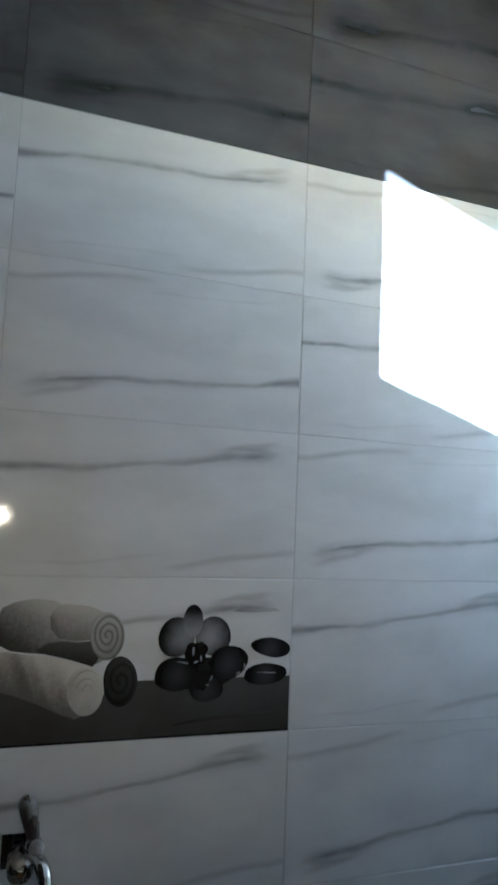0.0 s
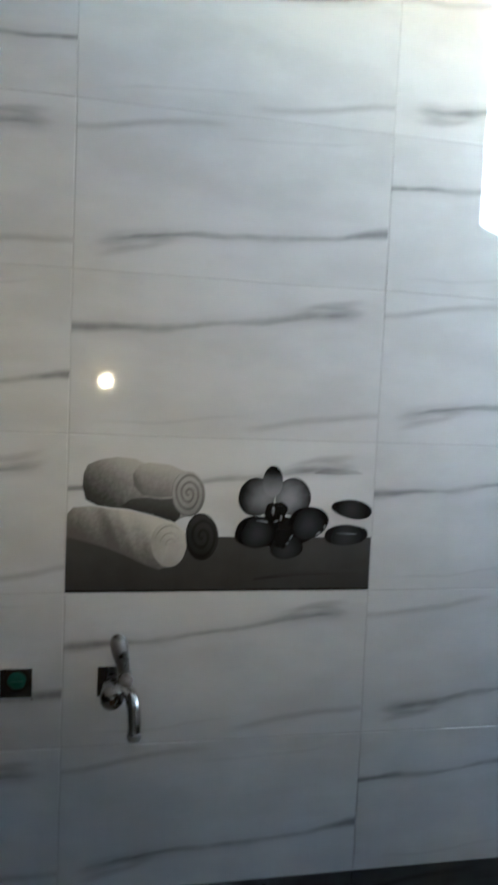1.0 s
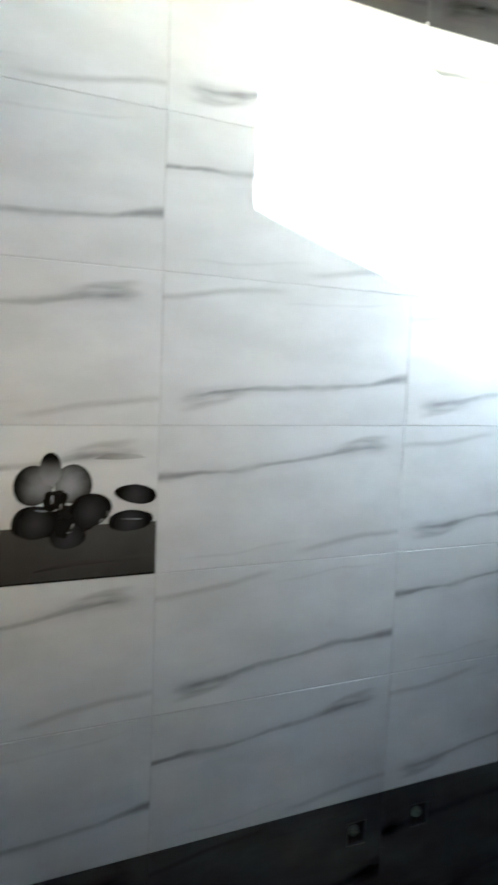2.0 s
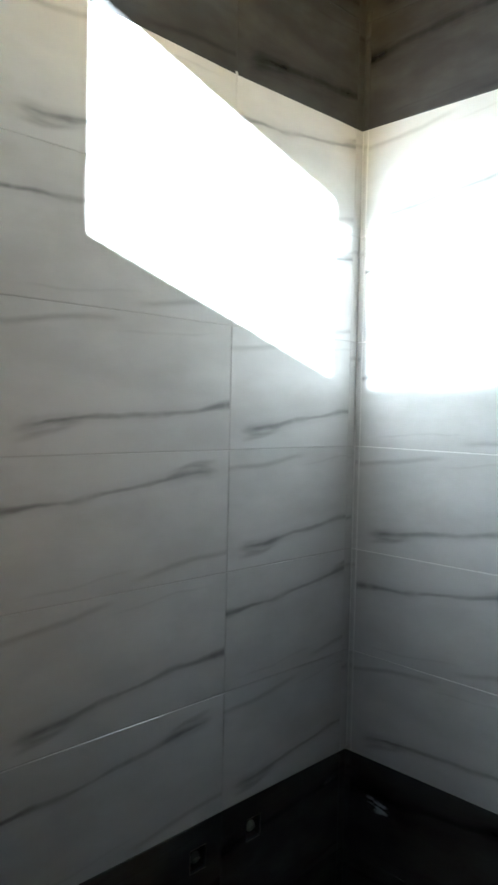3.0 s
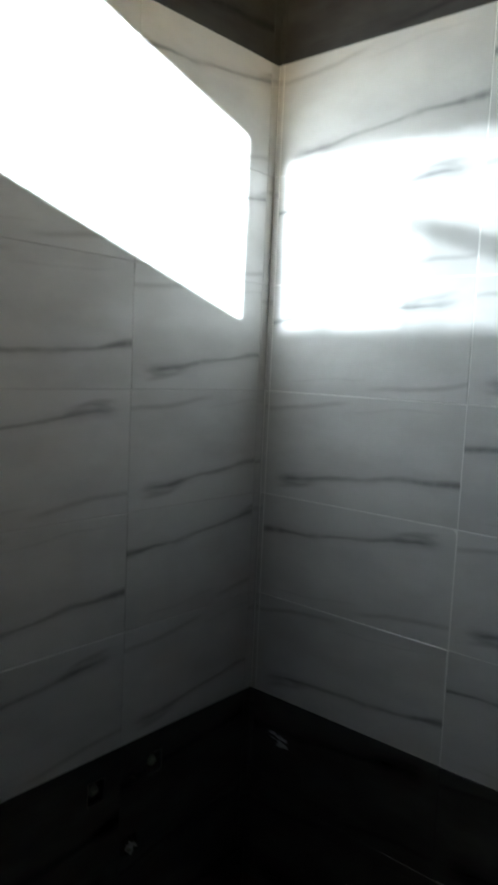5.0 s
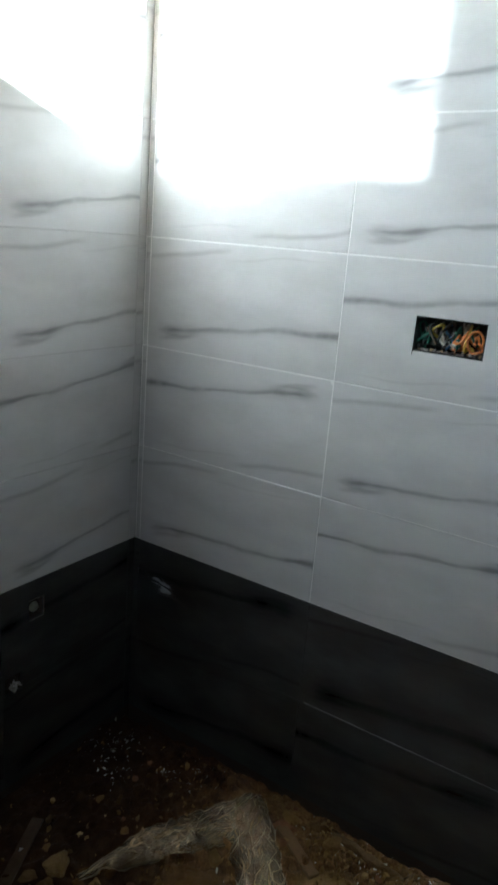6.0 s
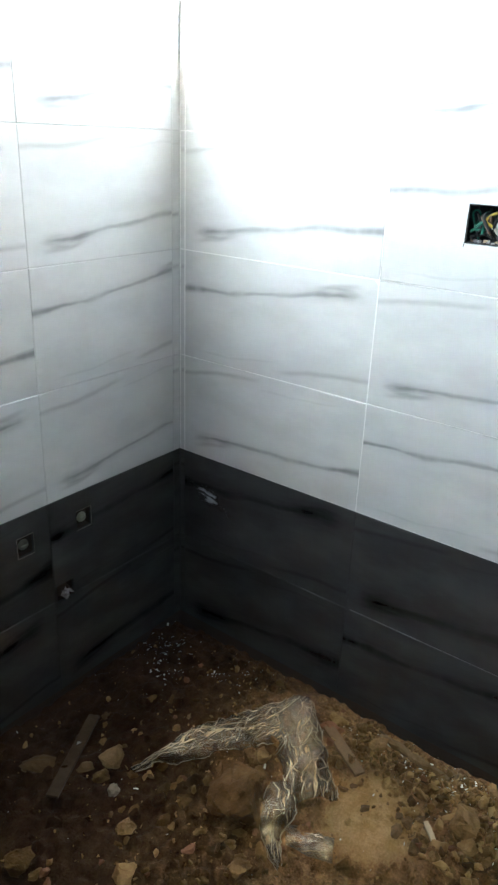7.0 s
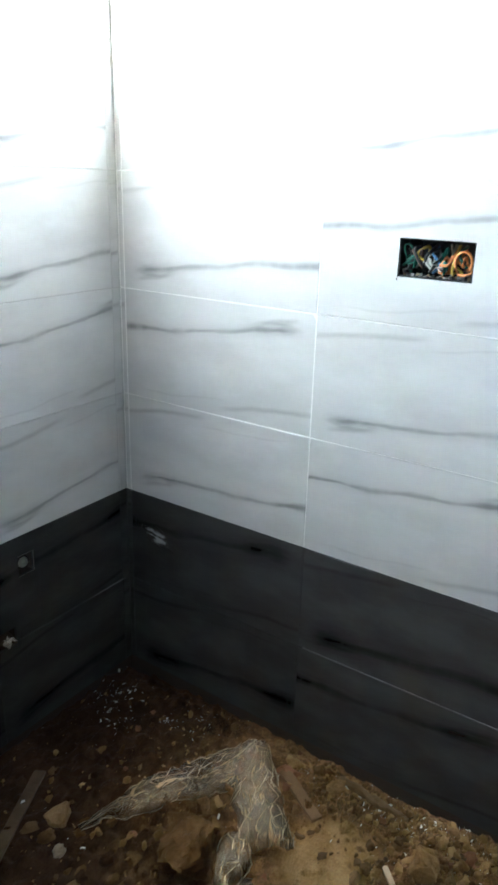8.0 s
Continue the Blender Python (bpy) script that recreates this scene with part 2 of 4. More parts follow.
def earth():
    k = Nodes("brown_earth_and_dust")
    p = k.place()
    x, y, z = k.split(p)
    big = k.noise(p, 5.0, 5.0, 0.6)
    mid = k.noise(p, 28.0, 6.0, 0.65)
    fine = k.noise(p, 170.0, 4.0, 0.7)
    f = k.m("ADD", k.m("MULTIPLY", big, 0.4), k.m("ADD", k.m("MULTIPLY", mid, 0.4), k.m("MULTIPLY", fine, 0.2)))
    col = k.ramp(f, [(0.38, (0.0235, 0.0108, 0.0043)), (0.5, (0.1391, 0.0715, 0.0284)), (0.62, (0.3531, 0.2058, 0.0877))])
    # darker soil towards the pipes
    pipe_side = k.m("ADD", k.m("MULTIPLY_ADD", y, 1.5, k.m("MULTIPLY", x, -0.55)), k.m("MULTIPLY_ADD", big, 1.2, 0.0))
    col = k.mix(k.step(pipe_side, -0.55, 0.50, 0.0, 0.88), col, (0.0285, 0.0136, 0.0074))
    # smooth sandy heap
    dx, dy = k.m("DIVIDE", k.m("ADD", x, 0.325), 0.13), k.m("DIVIDE", k.m("ADD", y, 0.915), 0.115)
    r = k.m("ADD", k.m("ADD", k.m("MULTIPLY", dx, dx), k.m("MULTIPLY", dy, dy)), k.m("ADD", k.m("MULTIPLY_ADD", mid, 1.8, -0.9), k.m("MULTIPLY_ADD", big, 3.2, -1.6)))
    col = k.mix(k.step(r, 0.0, 1.8, 0.8, 0.0), col, k.mix(k.step(k.m("MULTIPLY_ADD", mid, 0.6, k.m("MULTIPLY", fine, 0.4)), 0.35, 0.68), (0.335, 0.195, 0.070), (0.52, 0.335, 0.142)))
    k.bump(k.m("ADD", mid, k.m("MULTIPLY", fine, 0.6)), 0.012, 1.0)
    return k.done(col, 0.95, 0.0, 0.12)


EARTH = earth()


def film():
    """Clear film: see-through with a little dust, glints painted along creases, sheen on facets."""
    k = Nodes("dusty_clear_film")
    p = k.place()
    broad = k.noise(p, 18.0, 3.0, 0.6)
    along, over = k.split(k.coords("UV"))[:2]
    bend = k.m("MULTIPLY_ADD", k.noise(p, 12.0, 3.0), 0.05, over)
    # creases' glints as pale streaks along the strip, and a doubled hem
    fine = k.noise(k.join(k.m("MULTIPLY", along, 14.0), k.m("MULTIPLY", bend, 150.0), 0.0), 1.0, 3.0, 0.6)
    wide = k.noise(k.join(k.m("MULTIPLY", along, 9.0), k.m("MULTIPLY", bend, 50.0), 3.0), 1.0, 3.0, 0.55)
    crease = k.m("ADD", k.step(fine, 0.48, 0.66, 0.0, 0.16), k.step(wide, 0.40, 0.66, 0.0, 0.14))
    dirt = k.m("ADD", k.step(broad, 0.3, 0.7, 0.12, 0.28), crease)
    k.done((0.58, 0.445, 0.29), 0.6, 0.0, 0.1)
    k.bump(k.noise(p, 60.0, 3.0), 0.0015, 0.3)
    see = k.add("ShaderNodeBsdfTransparent")
    see.inputs[0].default_value = (0.93, 0.92, 0.90, 1)
    both = k.add("ShaderNodeMixShader")
    k.put(both.inputs[0], dirt)
    k.tree.links.new(see.outputs[0], both.inputs[1])
    k.tree.links.new(k.bsdf.outputs[0], both.inputs[2])
    shine = k.add("ShaderNodeBsdfGlossy")
    shine.inputs["Color"].default_value = (0.95, 0.80, 0.60, 1)
    shine.inputs["Roughness"].default_value = 0.16
    k.tree.links.new(k.bsdf.inputs["Normal"].links[0].from_socket, shine.inputs["Normal"])
    top = k.add("ShaderNodeMixShader")
    top.inputs[0].default_value = 0.015
    k.tree.links.new(both.outputs[0], top.inputs[1])
    k.tree.links.new(shine.outputs[0], top.inputs[2])
    k.tree.links.new(top.outputs[0], k.tree.nodes["Material Output"].inputs[0])
    return k.mat


FILM = film()
# Pale ribbons that stand in for glints along the film's folds
FOLD_GLINT = speckled("film_fold_glint", [(0.25, (0.05, 0.036, 0.022)), (0.5, (0.14, 0.105, 0.065)), (0.75, (0.30, 0.245, 0.17))], 60.0, 0.4)


def pane_glass(name, tint, edge_fade=()):
    """Unseen pane added to dim the sun; (axis, from, to) runs fade its border."""
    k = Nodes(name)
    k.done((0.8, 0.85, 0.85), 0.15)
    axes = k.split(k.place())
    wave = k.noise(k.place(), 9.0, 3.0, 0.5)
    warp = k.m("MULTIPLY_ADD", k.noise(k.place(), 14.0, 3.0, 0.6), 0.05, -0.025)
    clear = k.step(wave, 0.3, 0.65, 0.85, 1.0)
    for axis, start, end in edge_fade:
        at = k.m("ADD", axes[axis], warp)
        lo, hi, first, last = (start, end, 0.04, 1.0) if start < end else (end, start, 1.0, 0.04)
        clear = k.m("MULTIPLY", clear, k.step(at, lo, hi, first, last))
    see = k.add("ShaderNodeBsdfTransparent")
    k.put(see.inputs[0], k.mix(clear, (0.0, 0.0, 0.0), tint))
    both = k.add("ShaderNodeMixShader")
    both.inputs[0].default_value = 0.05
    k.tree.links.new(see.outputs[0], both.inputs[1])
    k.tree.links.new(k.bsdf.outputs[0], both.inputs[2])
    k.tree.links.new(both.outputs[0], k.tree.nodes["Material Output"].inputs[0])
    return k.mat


def glow(name, color, strength):
    k = Nodes(name)
    k.done((0.9, 0.9, 0.88), 0.4)
    k.put(k.bsdf.inputs["Emission Color"], color)
    k.bsdf.inputs["Emission Strength"].default_value = strength
    return k.mat


LED = glow("warm_led", (1.0, 0.68, 0.37), 850.0)


# ---------------------------------------------------------------- mesh helpers
def link_mesh(name, mesh, parent=None, m=None, label=""):
    ob = new(name, mesh)
    if parent:
        ob.parent = parent
    if m is not None:
        ob.matrix_basis = m
    if label:
        ob["label"] = label
    return ob


def to_mesh(name, bm, material, smooth=False):
    me = bpy.data.meshes.new(name)
    bm.normal_update()
    bm.to_mesh(me)
    bm.free()
    for mt in material if isinstance(material, (list, tuple)) else (material,):
        me.materials.append(mt)
    if smooth:
        me.shade_smooth()
    return me


def part(name, bm, material, parent=None, label="", m=None, smooth=False):
    return link_mesh(name, to_mesh(name, bm, material, smooth), parent, m, label)


def thing(name, label, category, m=None, group="", kind=""):
    ob = tagged(new(name), label, category, group, kind)
    if m is not None:
        ob.matrix_basis = m
    return ob


def box_into(bm, lo, hi):
    c = [(lo[i] + hi[i]) / 2 for i in range(3)]
    s = [abs(hi[i] - lo[i]) for i in range(3)]
    bmesh.ops.create_cube(bm, size=1, matrix=Matrix.Translation(c) @ Matrix.Diagonal((*s, 1)))
    return bm


def bevelled_box(lo, hi, w):
    bm = box_into(bmesh.new(), lo, hi)
    bmesh.ops.bevel(bm, geom=bm.edges[:], offset=w, segments=2, affect="EDGES")
    return bm


def plate(u0, u1, v0, v1, holes=(), thick=0.008, edge=0.0012, out=0.0):
    """A plate in the x-z plane, its face at y = out towards -y, with a chamfered rim and rectangular holes cut through."""
    us = sorted({u0, u1, *[h[0] for h in holes], *[h[1] for h in holes]})
    vs = sorted({v0, v1, *[h[2] for h in holes], *[h[3] for h in holes]})

    def solid(i, j):
        if not (0 <= i < len(us) - 1 and 0 <= j < len(vs) - 1):
            return False
        cu, cv = (us[i] + us[i + 1]) / 2, (vs[j] + vs[j + 1]) / 2
        return not any(h[0] < cu < h[1] and h[2] < cv < h[3] for h in holes)

    bm = bmesh.new()
    vert = {}

    def at(i, j, layer):
        if (i, j, layer) not in vert:
            u, v = us[i], vs[j]
            if layer == 0:
                u = min(max(u, u0 + edge), u1 - edge)
                v = min(max(v, v0 + edge), v1 - edge)
            y = (out, out + edge, out + thick)[layer]
            vert[i, j, layer] = bm.verts.new((u, y, v))
        return vert[i, j, layer]

    for i in range(len(us) - 1):
        for j in range(len(vs) - 1):
            if not solid(i, j):
                continue
            bm.faces.new([at(i, j, 0), at(i + 1, j, 0), at(i + 1, j + 1, 0), at(i, j + 1, 0)])
            for (a, b, n) in (((i, j), (i + 1, j), (i, j - 1)), ((i + 1, j), (i + 1, j + 1), (i + 1, j)),
                              ((i + 1, j + 1), (i, j + 1), (i, j + 1)), ((i, j + 1), (i, j), (i - 1, j))):
                if not solid(*n):
                    for lay in (0, 1):
                        bm.faces.new([at(*b, lay), at(*a, lay), at(*a, lay + 1), at(*b, lay + 1)])
    return bm


def lathe(profile, steps=20):
    """A turned body round z from (radius, height) pairs."""
    bm = bmesh.new()
    rings = []
    for r, z in profile:
        rings.append([bm.verts.new((r * math.cos(2 * math.pi * i / steps), r * math.sin(2 * math.pi * i / steps), z)) for i in range(steps)])
    for a, b in zip(rings, rings[1:]):
        for i in range(steps):
            bm.faces.new([a[i], a[(i + 1) % steps], b[(i + 1) % steps], b[i]])
    bm.faces.new(rings[0][::-1])
    bm.faces.new(rings[-1])
    return bm


def tube(points, radius, steps=10, taper=None):
    """A round tube along points, smoothed by a Catmull-Rom spline."""
    pts = [Vector(p) for p in points]
    path = []
    for i in range(len(pts) - 1):
        a, b, c, d = pts[max(i - 1, 0)], pts[i], pts[i + 1], pts[min(i + 2, len(pts) - 1)]
        for s in range(6):
            t = s / 6
            path.append(0.5 * (2 * b + (c - a) * t + (2 * a - 5 * b + 4 * c - d) * t * t + (3 * b - a - 3 * c + d) * t ** 3))
    path.append(pts[-1])
    bm = bmesh.new()
    rings = []
    side = None
    for i, p in enumerate(path):
        way = (path[min(i + 1, len(path) - 1)] - path[max(i - 1, 0)]).normalized()
        if side is None:
            side = way.orthogonal().normalized()
        side = (side - way * side.dot(way)).normalized()
        up = way.cross(side)
        r = radius if taper is None else radius * taper(i / (len(path) - 1))
        rings.append([bm.verts.new(p + r * (math.cos(2 * math.pi * j / steps) * side + math.sin(2 * math.pi * j / steps) * up)) for j in range(steps)])
    for a, b in zip(rings, rings[1:]):
        for j in range(steps):
            bm.faces.new([a[j], a[(j + 1) % steps], b[(j + 1) % steps], b[j]])
    bm.faces.new(rings[0][::-1])
    bm.faces.new(rings[-1])
    return bm


def hull(seed, count):
    """A broken angular lump: the hull of a few points in a ball."""
    r = random.Random(seed)
    bm = bmesh.new()
    for _ in range(count):
        v = Vector((r.gauss(0, 1), r.gauss(0, 1), r.gauss(0, 1))).normalized() * r.uniform(0.75, 1.05)
        bm.verts.new(v)
    res = bmesh.ops.convex_hull(bm, input=bm.verts[:])
    bmesh.ops.delete(bm, geom=[g for g in res["geom_interior"] if isinstance(g, bmesh.types.BMVert)], context="VERTS")
    return bm


# ---------------------------------------------------------------- the room's shell
LEFT = Matrix.Identity(4)
RIGHT = pose(0, 0, 0, 0, 0, -90)
ROOM_X, ROOM_Y, TOP = -2.1, -2.85, 3.0

# cut-outs: along the wall, up the wall
TAP_HOLE = (-1.635, -1.588, 0.998, 1.056)
PLUG_HOLE = (-1.813, -1.755, 1.001, 1.057)
PIPE_HOLE_1 = (-0.411, -0.361, 0.486, 0.543)
PIPE_HOLE_2 = (-0.600, -0.551, 0.483, 0.540)
SOCKET_HOLE = (-0.492, -0.436, 0.292, 0.345)
WIRE_BOX = (0.806, 0.966, 1.302, 1.381)
LEFT_HOLES = (TAP_HOLE, PLUG_HOLE, PIPE_HOLE_1, PIPE_HOLE_2, SOCKET_HOLE)


def wall_slab(name, u0, u1, holes, depth, material, m, label, face=0.0016):
    """Masonry behind the tiles, its face 1.5 mm below theirs, with the cut-outs as closed recesses."""
    bm = plate(u0, u1, -0.25, TOP, holes, depth, 0.0, face)
    box_into(bm, (u0, depth + face, -0.25), (u1, depth + 0.1, TOP))
    bmesh.ops.dissolve_degenerate(bm, edges=bm.edges[:], dist=1e-6)
    for f in bm.faces:
        f.material_index = 1 if f.calc_center_median().y > 0.003 else 0
    ob = part(name, bm, (material, CAVITY))
    ob.matrix_basis = m
    return tagged(ob, label, "wall", kind="structure")


wall_left = wall_slab("wall_north", -2.25, 0.12, LEFT_HOLES, 0.06, GROUT_GREY, LEFT, "wall of white veined tiles between dark grey tile bands")
wall_right = wall_slab("wall_east", 0.0, 2.85, (WIRE_BOX,), 0.06, GROUT_WHITE, RIGHT, "wall of white veined tiles with bright grout lines", 0.0009)

bm = box_into(bmesh.new(), (-2.3, ROOM_Y - 0.12, -0.25), (0.2, ROOM_Y, TOP))
tagged(part("wall_south", bm, PLASTER), "plain unseen cement plaster wall, kept very dark", "wall", kind="structure")

# window wall: high opening, widened for an added second light
WIN_Y0, WIN_YM0, WIN_YM1, WIN_Y1 = -2.55, -1.725, -1.600, -0.960
SILL, LINTEL = 2.324, 2.836
bm = bmesh.new()
for lo, hi in (((ROOM_X - 0.1, ROOM_Y, -0.25), (ROOM_X, 0.0, SILL)), ((ROOM_X - 0.1, ROOM_Y, LINTEL), (ROOM_X, 0.0, TOP)),
               ((ROOM_X - 0.1, ROOM_Y, SILL), (ROOM_X, WIN_Y0, LINTEL)), ((ROOM_X - 0.1, WIN_Y1, SILL), (ROOM_X, 0.0, LINTEL))):
    box_into(bm, lo, hi)
tagged(part("wall_west", bm, PLASTER), "plain unseen cement wall, kept very dark, with a high window", "wall", kind="structure")

# Slab runs past the window as an unseen eave, added to block skylight
bm = box_into(bmesh.new(), (-2.6, ROOM_Y - 0.12, TOP), (0.2, 0.2, TOP + 0.12))
tagged(part("ceiling", bm, CEILING), "pale plastered ceiling slab with an added unseen eave", "ceiling", kind="structure")

window = thing("window_1", "high window, open light and an added tinted light that shapes the sun", "window", kind="structure")
# Mullion and tinted panes are added to shape the east sun patch
part("mullion", box_into(bmesh.new(), (ROOM_X - 0.02, WIN_YM0, SILL), (ROOM_X, WIN_YM1, LINTEL)), STEEL, window)
# Border tint fades out to soften the east wall's sun patch
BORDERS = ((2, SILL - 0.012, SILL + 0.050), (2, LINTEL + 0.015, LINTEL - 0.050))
GLASS = pane_glass("added_pane_tint", (0.46, 0.463, 0.463), BORDERS + ((1, WIN_YM0 + 0.020, WIN_YM0 - 0.035),))
GLASS_DIM = pane_glass("added_pane_tint_dim", (0.34, 0.342, 0.342), BORDERS + ((1, WIN_Y0 - 0.005, WIN_Y0 + 0.10),))
SPLIT_Y = -0.44 - 2.13 * 0.8
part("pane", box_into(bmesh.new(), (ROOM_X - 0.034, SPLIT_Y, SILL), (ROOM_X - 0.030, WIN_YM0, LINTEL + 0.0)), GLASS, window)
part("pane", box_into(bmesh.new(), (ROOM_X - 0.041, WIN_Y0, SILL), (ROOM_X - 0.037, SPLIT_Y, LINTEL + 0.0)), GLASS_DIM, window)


# Unseen lumps added on the sill to roughen the sun patch's edge
for i, (y, z, r) in enumerate(((-0.963, 0.012, 0.006), (-0.962, 0.026, 0.005), (-1.005, 0.0, 0.007), (-1.03, 0.0, 0.006), (-0.962, 0.043, 0.006), (-1.10, 0.0, 0.005))):
    bm = bmesh.new()
    bmesh.ops.create_icosphere(bm, subdivisions=2, radius=r)
    for v in bm.verts:
        v.co += 0.5 * r * noise.noise_vector(v.co * 70 + Vector((i, 0, 0)))
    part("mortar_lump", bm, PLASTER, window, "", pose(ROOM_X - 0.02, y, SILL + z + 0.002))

# Unseen strip added to cast the grey streak in the east sun patch
bm = bmesh.new()
strip = [(-0.44, 1.958), (-0.44, 1.908), (-0.80, 1.785), (-0.80, 1.850)]
lay = []
for dx in (-0.046, -0.044):
    x = ROOM_X + dx
    lay.append([bm.verts.new((x, y + 0.8 * x, z - 0.316 * x)) for y, z in strip])
bm.faces.new(lay[0]); bm.faces.new(lay[1][::-1])
for i in range(4):
    bm.faces.new([lay[0][i], lay[1][i], lay[1][(i + 1) % 4], lay[0][(i + 1) % 4]])
part("streak_shade_strip", bm, pane_glass("streak_shade_tint", (0.55, 0.55, 0.55)), window)

# ---------------------------------------------------------------- ground
SAND = (-0.325, -0.915)


def ground_z(x, y):
    p = Vector((x, y, 0.3))
    heap = math.exp(-(((x - SAND[0]) / 0.12) ** 2 + ((y - SAND[1]) / 0.11) ** 2))
    rough = 1 - 0.85 * heap
    z = 0.020 * noise.noise(p * 4.0) + 0.014 * noise.noise(p * 11.0) * rough
    near = noise.voronoi(Vector((x, y, 0.0)) * 24.0)[0][0]
    z += rough * 0.056 * max(0.0, 0.5 - near) * max(0.0, 0.5 + noise.noise(p * 7.0))
    z += rough * 0.060 * max(0.0, 0.42 - noise.voronoi(Vector((x, y, 4.0)) * 13.0)[0][0]) * max(0.0, 0.4 + noise.noise(p * 5.0 + Vector((9, 0, 0))))
    z += rough * 0.009 * noise.noise(p * 33.0)
    z += 0.022 * heap
    z += 0.02 * math.exp(-(((x + 0.40) / 0.15) ** 2 + ((y + 0.60) / 0.15) ** 2))
    z -= 0.018 * math.exp(-((y / 0.12) ** 2)) + 0.034 * math.exp(-((x / 0.06) ** 2))
    return z - 0.006


def ground():
    bm = bmesh.new()
    xs = list(np.linspace(-2.1, -1.05, 22)) + list(np.linspace(-1.04, 0.012, 176))
    ys = list(np.linspace(-2.85, -1.4, 30)) + list(np.linspace(-1.39, 0.012, 232))
    grid = [[bm.verts.new((x, y, ground_z(x, y) + 0.004 * noise.noise(Vector((x * 75, y * 75, 1))) + 0.002 * noise.noise(Vector((x * 160, y * 160, 3))))) for y in ys] for x in xs]
    for i in range(len(xs) - 1):
        for j in range(len(ys) - 1):
            bm.faces.new([grid[i][j], grid[i + 1][j], grid[i + 1][j + 1], grid[i][j + 1]])
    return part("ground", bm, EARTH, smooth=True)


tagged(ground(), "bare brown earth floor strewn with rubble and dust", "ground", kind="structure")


# ---------------------------------------------------------------- wall fittings
def chrome_tap():
    """Bib tap that stands out of a square cut-out."""
    tap = thing("water_tap", "chrome bib tap with lever and curved spout on tiled wall", "tap", pose(-1.612, 0, 1.028))
    body = lathe([(0.012, -0.055), (0.012, 0.012), (0.016, 0.016), (0.018, 0.03), (0.016, 0.048), (0.020, 0.052), (0.0215, 0.074),
                  (0.0205, 0.084), (0.016, 0.089), (0.010, 0.090)], 24)
    part("body", body, CHROME_DULL, tap, "dusty chrome valve body", pose(0.004, 0, 0, 90), True)
    part("end_nut", lathe([(0.009, 0.088), (0.009, 0.0935), (0.0065, 0.096)], 6), CHROME, tap, "", pose(0.004, 0, 0, 90))
    part("collar", lathe([(0.013, 0.0), (0.0145, 0.006), (0.0145, 0.02), (0.011, 0.026)], 20), CHROME, tap, "", pose(0.026, -0.052, 0.012), True)
    part("lever", tube([(0.026, -0.05, 0.036), (0.019, -0.044, 0.065), (0.013, -0.040, 0.090), (0.008, -0.040, 0.104)], 0.0135, 14,
                       lambda t: 0.72 + 0.48 * math.sin(math.pi * t * 0.8) - 2.0 * max(0, t - 0.7)), CHROME_DULL, tap, "dull chrome lever", None, True)
    part("cap", lathe([(0.004, 0.0), (0.011, 0.003), (0.013, 0.009), (0.009, 0.016), (0.003, 0.018)], 18), WRAP, tap, "white plastic cap", pose(0.029, -0.062, 0.026, 70), True)
    part("spout", tube([(0.012, -0.056, 0.006), (0.030, -0.074, 0.012), (0.040, -0.098, 0.004), (0.043, -0.113, -0.022), (0.044, -0.117, -0.052)], 0.0122, 16), CHROME, tap, "polished chrome spout", None, True)
    part("aerator", lathe([(0.0118, 0.0), (0.0130, 0.002), (0.0130, 0.012), (0.0122, 0.014)], 18), CHROME_DULL, tap, "", pose(0.044, -0.117, -0.060), True)
    part("inlet", lathe([(0.010, 0.0), (0.010, 0.06)], 14), CAVITY, tap, "", pose(0, 0.058, 0, 90), True)


def pipe_plug(name, label, hole, material, r, sx=0.0):
    u, v = (hole[0] + hole[1]) / 2, (hole[2] + hole[3]) / 2
    t = thing(name, label, "pipe plug", pose(u + sx, 0, v))
    part("sleeve", lathe([(r * 1.12, 0.0), (r * 1.16, 0.03), (r * 1.05, 0.033)], 18), CAVITY, t, "", pose(0, 0.046, 0, 90), True)
    bm = lathe([(r * 0.9, 0.0), (r, 0.012), (r * 0.96, 0.026), (r * 0.7, 0.038), (r * 0.3, 0.041)], 18)
    for vv in bm.verts:
        vv.co += 0.12 * r * noise.noise_vector(vv.co * 90)
    part("plug", bm, material, t, "", pose(0, 0.046, 0, 90), True)
    part("slot", bevelled_box((-r * 0.5, 0.0005, -r * 0.12), (r * 0.5, 0.0085, r * 0.12), 0.0008), material, t)


def wrapped_socket():
    t = thing("pipe_socket", "broken pipe socket stuffed with crumpled white tape", "pipe socket", pose(-0.464, 0, 0.317))
    part("pipe", lathe([(0.019, 0.0), (0.019, 0.055), (0.016, 0.058)], 18), CAVITY, t, "rough brown pipe end", pose(0, 0.0595, 0, 90), True)
    rnd = random.Random(5)
    for i in range(6):
        bm = bmesh.new()
        bmesh.ops.create_grid(bm, x_segments=6, y_segments=6, size=0.007)
        for v in bm.verts:
            v.co += 0.0085 * noise.noise_vector(v.co * 150 + Vector((i * 3.1, 0, 0)))
        bmesh.ops.solidify(bm, geom=bm.faces[:], thickness=0.0012)
        a = i * 0.9
        part("tape", bm, WRAP, t, "", pose(0.010 * math.cos(a), -0.004 - 0.006 * rnd.random(), 0.008 * math.sin(a), rnd.uniform(0, 180), rnd.uniform(0, 180), rnd.uniform(0, 180)))


